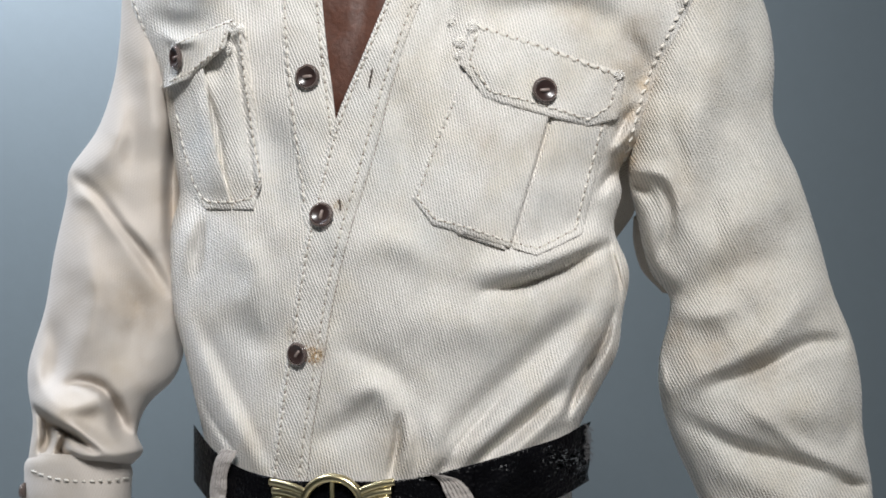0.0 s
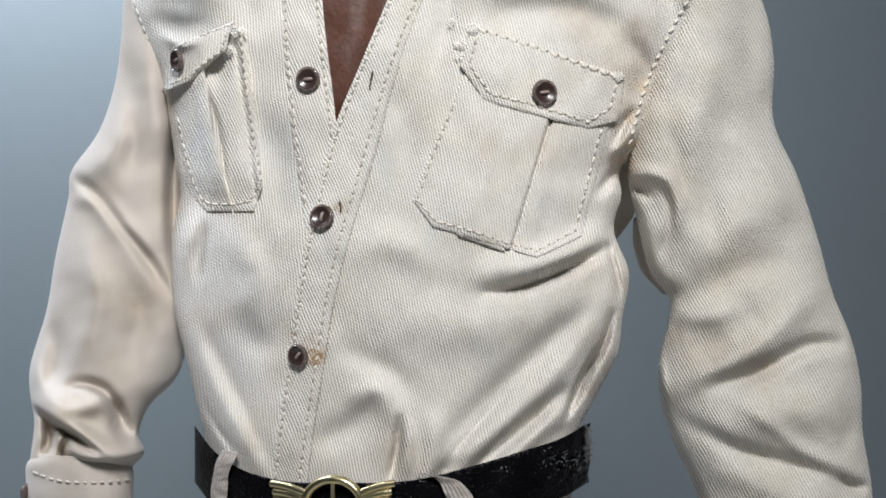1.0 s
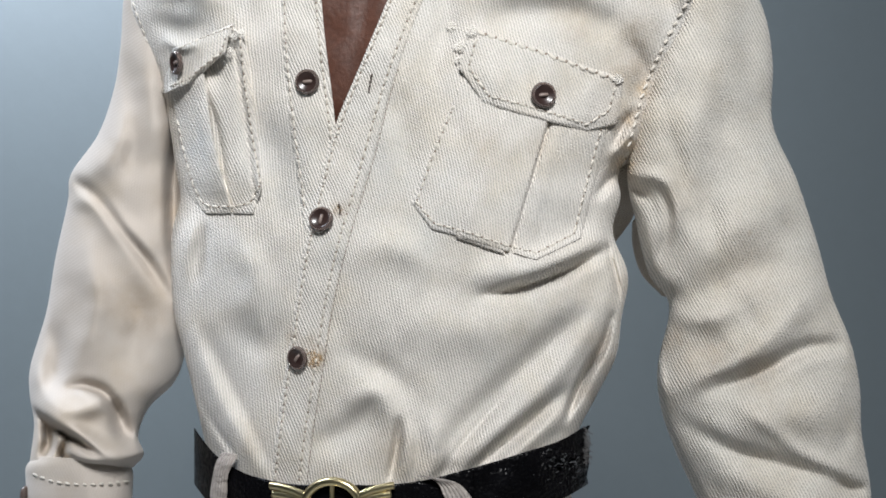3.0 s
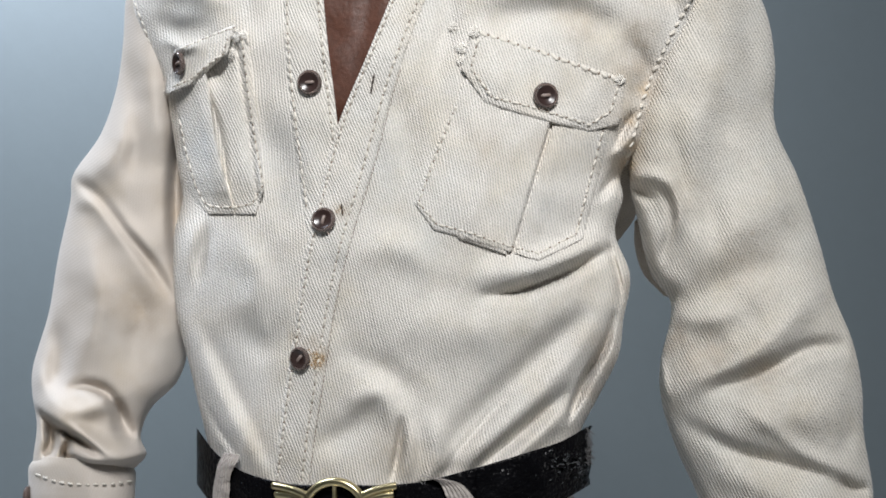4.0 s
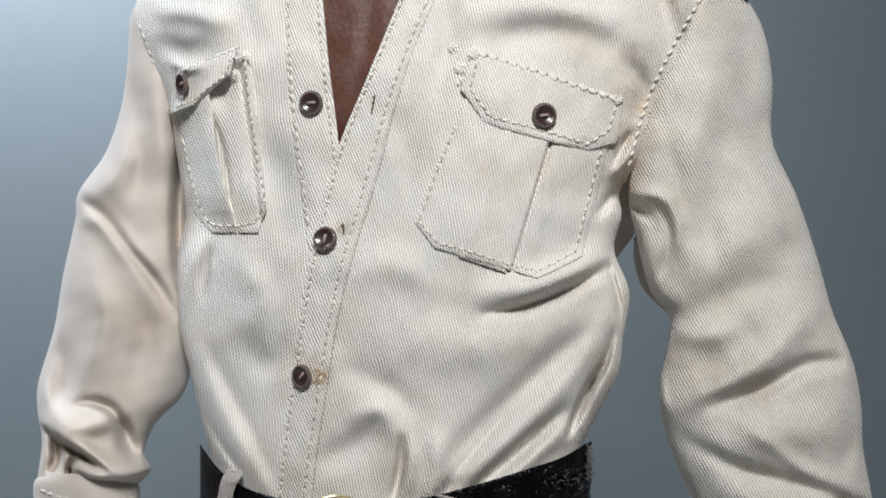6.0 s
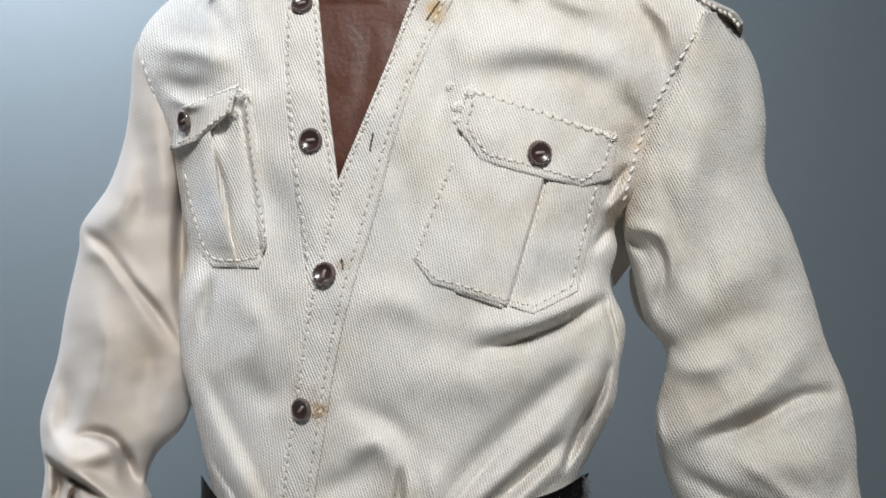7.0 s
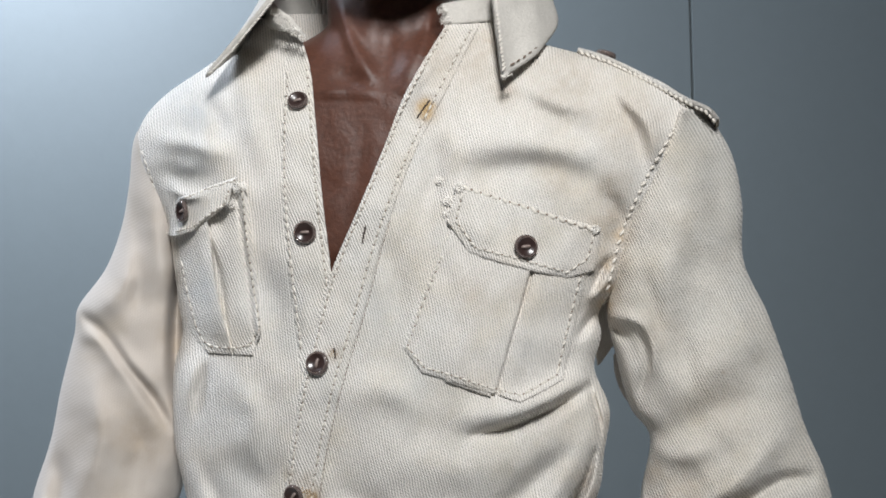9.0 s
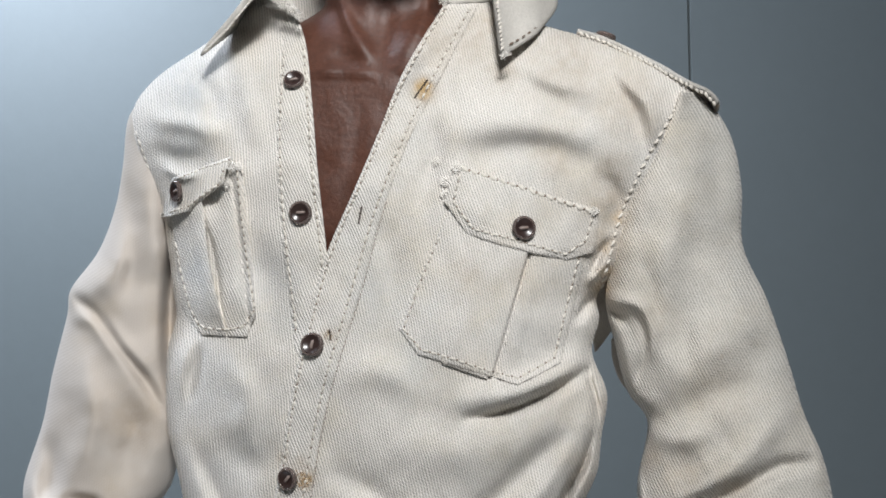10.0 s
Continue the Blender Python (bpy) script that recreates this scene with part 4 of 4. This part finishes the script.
# Dark strip below the strap's front edge, painting the shade line there.
band("strap_shade", tuple((u + 2, v + 7, d + 0.9) for u, v, d in EP_FRONT), tuple((u, v + 6, d) for u, v, d in EP_BACK), 0.7, ep, SHADED_BROWN, n=120, m=20)
ep_face = lambda u, v: np.interp(u, [1066, 1120, 1200, 1270, 1330], [6.2, 5.2, 4.2, 4.3, 7.2])
stitches(((1070, -201), (1120, -185), (1200, -147), (1270, -106), (1310, -82), (1328, -60)), ep, 0.12, pitch=11, length=12, thick=3.0, slant=20, depth=ep_face)
m = Matrix.Translation(place(np.float64(1118), np.float64(-187), np.float64(7.4))) @ Euler((radians(8), radians(17), 0)).to_matrix().to_4x4()
button(0, 0, 0, shirt, 1.0, where=m)

# ---- figure ----
figure_v = np.r_[np.linspace(640, -190, 90), np.linspace(-200, -345, 40), np.linspace(-350, -896, 60)]
ang = ring_angles(120, 50)
s, w = np.cos(ang)[None, :], np.sin(ang)[None, :]
fv = figure_v[:, None] + 0 * s
fm, fw = (a[:, None] for a in half(np.clip(figure_v, -150, 900)))
neck = np.clip((-120 - figure_v) / 130, 0, 1)[:, None]
neck = neck * neck * (3 - 2 * neck)
fm, fw = fm * (1 - neck) + 703 * neck, (fw - 40) * (1 - neck) + 118 * neck
head = np.clip((-312 - figure_v) / 60, 0, 1)[:, None]
egg = np.sqrt(np.clip(1 - ((figure_v[:, None] + 603) / 294) ** 2, 0, 1))
fw = np.where(figure_v[:, None] < -312, np.maximum(fw * (1 - head), 178 * egg), fw)
fu = fm + fw * s
fb = 10.0 * (1 - neck) + 8.6 * neck
fb = np.where(figure_v[:, None] < -312, np.maximum(fb * (1 - head), 16.0 * egg), fb)
fc = 11.5 * (1 - neck) + 13.5 * neck - 7.0 * head
fd = fc - fb * np.sign(w) * np.abs(w) ** 0.85 - SLANT * s * (1 - neck)
NECK_FOLDS = [(1.2, 13, ((606, -300), (632, -220), (676, -150))), (1.3, 15, ((796, -290), (772, -220), (722, -150))), (-1.0, 26, ((704, -270), (702, -210), (698, -140))),
              (0.8, 10, ((556, -122), (620, -128), (684, -120)), 1), (0.8, 10, ((712, -124), (770, -146), (830, -170)), 1), (-0.6, 18, ((600, -160), (630, -150), (660, -150))), (-0.4, 14, ((660, -80), (650, 0), (620, 120)))]
fd = fd + 1.6 * np.clip((fv - 180) / 60, 0, 1) - (strokes(fu, fv, NECK_FOLDS) + ripple(fu, fv, 0.08, 80, 12)) * np.clip(2 * w, 0, 1)
faces = grid_faces(*fu.shape, wrap=True)
count = fu.shape[1]
faces.append(tuple(range(count)))
faces.append(tuple(range(fu.size - 1, fu.size - count - 1, -1)))
tagged(new("figure", mesh_of("figure", place(fu, fv, fd).reshape(-1, 3), faces, SKIN)), "brown vinyl toy figure with a bare neck and chest, plainly shaped", "figure")

# ---- belt ----
BELT_U, BELT_V = (342, 352, 372, 410, 480, 600, 740, 830, 930, 1000, 1042), (750, 764, 790, 820, 845, 852, 846, 824, 794, 770, 745)
belt = thing("belt", "black leatherette belt with a torn tail, round the waist", "belt")


def belt_depth(u, v):
    s = np.clip((u - 692) / 350, -0.999, 0.999)
    return 10.5 - 12.6 * np.sqrt(1 - np.abs(s) ** 2.5) - 3.4 * s


def belt_strip(name, u0, u1, top, tall, lift, parent, material, ragged=0.0, n=160, m=22, label="", torn=0.0):
    g = np.random.RandomState(9)
    w = np.linspace(0, 1, m)[None, :]
    end = u1 - ragged * np.abs(np.interp(np.linspace(0, 1, m), np.linspace(0, 1, 8), g.uniform(0, 1, 8)))[None, :]
    t = np.linspace(0, 1, n)[:, None]
    u = u0 + (end - u0) * (1 - np.cos(math.pi * t)) / 2
    v = spline(BELT_U, BELT_V, u) + top + tall * w
    d = belt_depth(u, v) - lift - 0.25 * np.sin(math.pi * w) - ripple(u, v, 0.06, 50, 3)
    if torn:
        rough = np.exp(-((u - 1000) / 34) ** 2 - ((v - 818) / 26) ** 2) + 0.8 * np.exp(-((u - 1040) / 12) ** 2)
        d = d - torn * rough * (ripple(u, v, 0.8, 17, 31) + ripple(u, v, 0.6, 9, 32)) + 1.3 * np.exp(-((u - 1036) / 10) ** 2 - ((v - 832) / 8) ** 2)
    return skirted(name, u, v, d, 0.9, parent, material, 0, label)


ang = np.linspace(0, math.pi, 60)[:, None]
w = np.linspace(0, 1, 14)[None, :]
bu, bv = 692 - 343 * np.cos(ang) + 0 * w, 782 + 0 * ang + 62 * w
skirted("strap_back", bu, bv, 10.5 + 11.5 * np.sqrt(np.clip(1 - np.abs((bu - 692) / 350) ** 2.5, 0, 1)) - 3.4 * (bu - 692) / 350, -0.9, belt, LEATHER)
belt_strip("strap", 342.5, 1036, 0, 100, 0.5, belt, LEATHER)
tail = belt_strip("strap_end", 840, 1046, 2, 104, 1.15, belt, LEATHER, ragged=14, n=260, m=60, label="cracked strap end with a ragged edge", torn=0.42)
TAIL_FACE = on(tail)
g = np.random.RandomState(2)
ends = []
for _ in range(70):
    v0 = g.uniform(748, 812)
    u0, a = 1034 + g.uniform(-4, 6) + (790 - v0) * 0.05, g.uniform(0.2, 1.3)
    k = g.uniform(7, 17)
    ends.append((u0, v0, u0 + k * math.cos(a), v0 + k * math.sin(a), 0.2))
fibres("frayed_fibre", ends, belt, lambda x, y: 3.2 + 0 * x, SUEDE, 0.7)
ends = []
for _ in range(46):
    u0, v0, a = g.normal(1000, 22), g.normal(815, 11), g.uniform(-0.9, 0.3)
    k = g.uniform(2, 7)
    if u0 < 1030:
        ends.append((u0, v0, u0 + k * math.cos(a), v0 + k * math.sin(a), 0.15))
fibres("cracked_flake", ends, belt, TAIL_FACE, FLAKE, 1.5, 0.1)


def pipe(points, radius, closed=False, n=60, seg=10, flat=1.0):
    t = np.linspace(0, 1, n)
    p = np.array(points, float)
    k = np.linspace(0, 1, len(p))
    c = np.stack([spline(k, p[:, i], t) for i in range(3)], -1)
    tan = np.gradient(c, axis=0)
    tan /= np.linalg.norm(tan, axis=1, keepdims=True) + 1e-12
    side = np.cross(tan, (0, 1, 0))
    side /= np.linalg.norm(side, axis=1, keepdims=True) + 1e-12
    up = np.cross(side, tan)
    a = np.linspace(0, 2 * math.pi, seg, endpoint=False)[None, :, None]
    v = c[:, None] + radius * (side[:, None] * np.cos(a) + flat * up[:, None] * np.sin(a))
    faces = grid_faces(n, seg, wrap=True)
    faces += [tuple(range(seg)), tuple(range(n * seg - 1, (n - 1) * seg - 1, -1))]
    return v.reshape(-1, 3), faces


def buckle_point(u, v, out=0.0):
    return place(np.float64(u), np.float64(v), np.float64(belt_depth(np.array([float(u)]), v)[0] - 1.5 - out))


ring = [buckle_point(588 + 52 * math.cos(a), 896 + 50 * math.sin(a), 0.5) for a in np.linspace(0, 2 * math.pi, 25)]
v, f = pipe(ring, 0.00055, n=96)
buckle = part("buckle", mesh_of("buckle_ring", v, f, GOLD), belt, "gilt winged buckle with a round centre")
for side in (-1, 1):
    for i in range(4):
        a, b = (588 + side * 46, 872 + i * 12), (588 + side * (110 - i * 5), 853 + i * 15)
        pts = [buckle_point(a[0] + (b[0] - a[0]) * k, a[1] + (b[1] - a[1]) * k - 3 * math.sin(math.pi * k), 0.2 + 0.35 * (1 - k)) for k in (0, 0.35, 0.7, 1)]
        v, f = pipe(pts, 0.00046, n=24, flat=0.8)
        part("wing_bar", mesh_of("wing_bar", v, f, GOLD), buckle)
    pl = [buckle_point(588 + side * 50, 890, 0.0), buckle_point(588 + side * 80, 884, 0.0), buckle_point(588 + side * 104, 880, 0.0)]
    v, f = pipe(pl, 0.0017, n=16, flat=0.2)
    part("wing_plate", mesh_of("wing_plate", v, f, GOLD), buckle)
v, f = pipe([buckle_point(588, 846, 0.6), buckle_point(588, 880, 0.3), buckle_point(588, 944, 0.2)], 0.00030, n=20)
part("prong", mesh_of("prong", v, f, GOLD), buckle)

# ---- trousers ----
trousers = thing("trousers", "tan cloth trousers with pale belt loops, under the belt", "trousers")


def loft(rows, seg=64):
    """Rings in metres: (x, y, z, half width, half depth)."""
    t = np.linspace(0, 1, 60)
    p = np.array(rows, float)
    k = np.linspace(0, 1, len(p))
    c = np.stack([spline(k, p[:, i], t) for i in range(5)], -1)
    a = np.linspace(0, 2 * math.pi, seg, endpoint=False)[None, :]
    x = c[:, :1] + c[:, 3:4] * np.cos(a)
    y = c[:, 1:2] + c[:, 4:5] * np.sin(a)
    z = c[:, 2:3] + 0 * a
    v = np.stack([x, y, z], -1).reshape(-1, 3)
    return v, grid_faces(60, seg, wrap=True) + [tuple(range(seg)), tuple(range(60 * seg - 1, 59 * seg - 1, -1))], np.stack([a * 12 + 0 * z, z * 1000], -1).reshape(-1, 2)


TAN = cloth("tan_twill", (0.50, 0.42, 0.33), spotted=False)
x0, y0 = -0.0070, 0.1178
v, f, uv = loft(((x0, y0, EYE - 0.029, 0.0215, 0.0086), (x0, y0, EYE - 0.036, 0.0255, 0.0112), (x0, y0, EYE - 0.05, 0.029, 0.014), (x0, y0, EYE - 0.065, 0.029, 0.014), (x0, y0, EYE - 0.075, 0.026, 0.013)))
part("seat", mesh_of("trouser_seat", v, f, TAN, uv), trousers)
for side in (-1, 1):
    v, f, uv = loft(((x0 + side * 0.0142, y0, EYE - 0.062, 0.0142, 0.0135), (x0 + side * 0.016, y0, EYE - 0.09, 0.0140, 0.0135), (x0 + side * 0.019, y0, EYE - 0.14, 0.0115, 0.012), (x0 + side * 0.022, y0 - 0.001, TABLE + 0.001, 0.011, 0.012)))
    part("trouser_leg", mesh_of("trouser_leg", v, f, TAN, uv), trousers)


def belt_loop(points, width, name="belt_loop"):
    t = np.linspace(0, 1, 60)
    c = along(points, t)
    w = np.linspace(-1, 1, 40)[None, :]
    u, v = c[:, :1] + w * width * (1 + 0.06 * np.sin(t[:, None] * 17)), c[:, 1:] + 0.15 * w * width
    d = belt_depth(u, v) - 2.1 + 0.45 * np.abs(w) ** 3 + 1.1 * np.clip(1 - t[:, None] * 7, 0, 1)
    d = d - 0.14 * np.cos(w * 19) - 0.05 * np.sin(c[:, 1:] * 0.5 + w * 3) - ripple(u, v, 0.08, 30, 6)
    return skirted(name, u, v, d, 0.9, trousers, LOOP, 0, "pale ribbed belt loop")


belt_loop(((406, 796), (393, 822), (386, 866), (388, 950)), 14)
belt_loop(((762, 838), (795, 850), (814, 880), (822, 950)), 24)
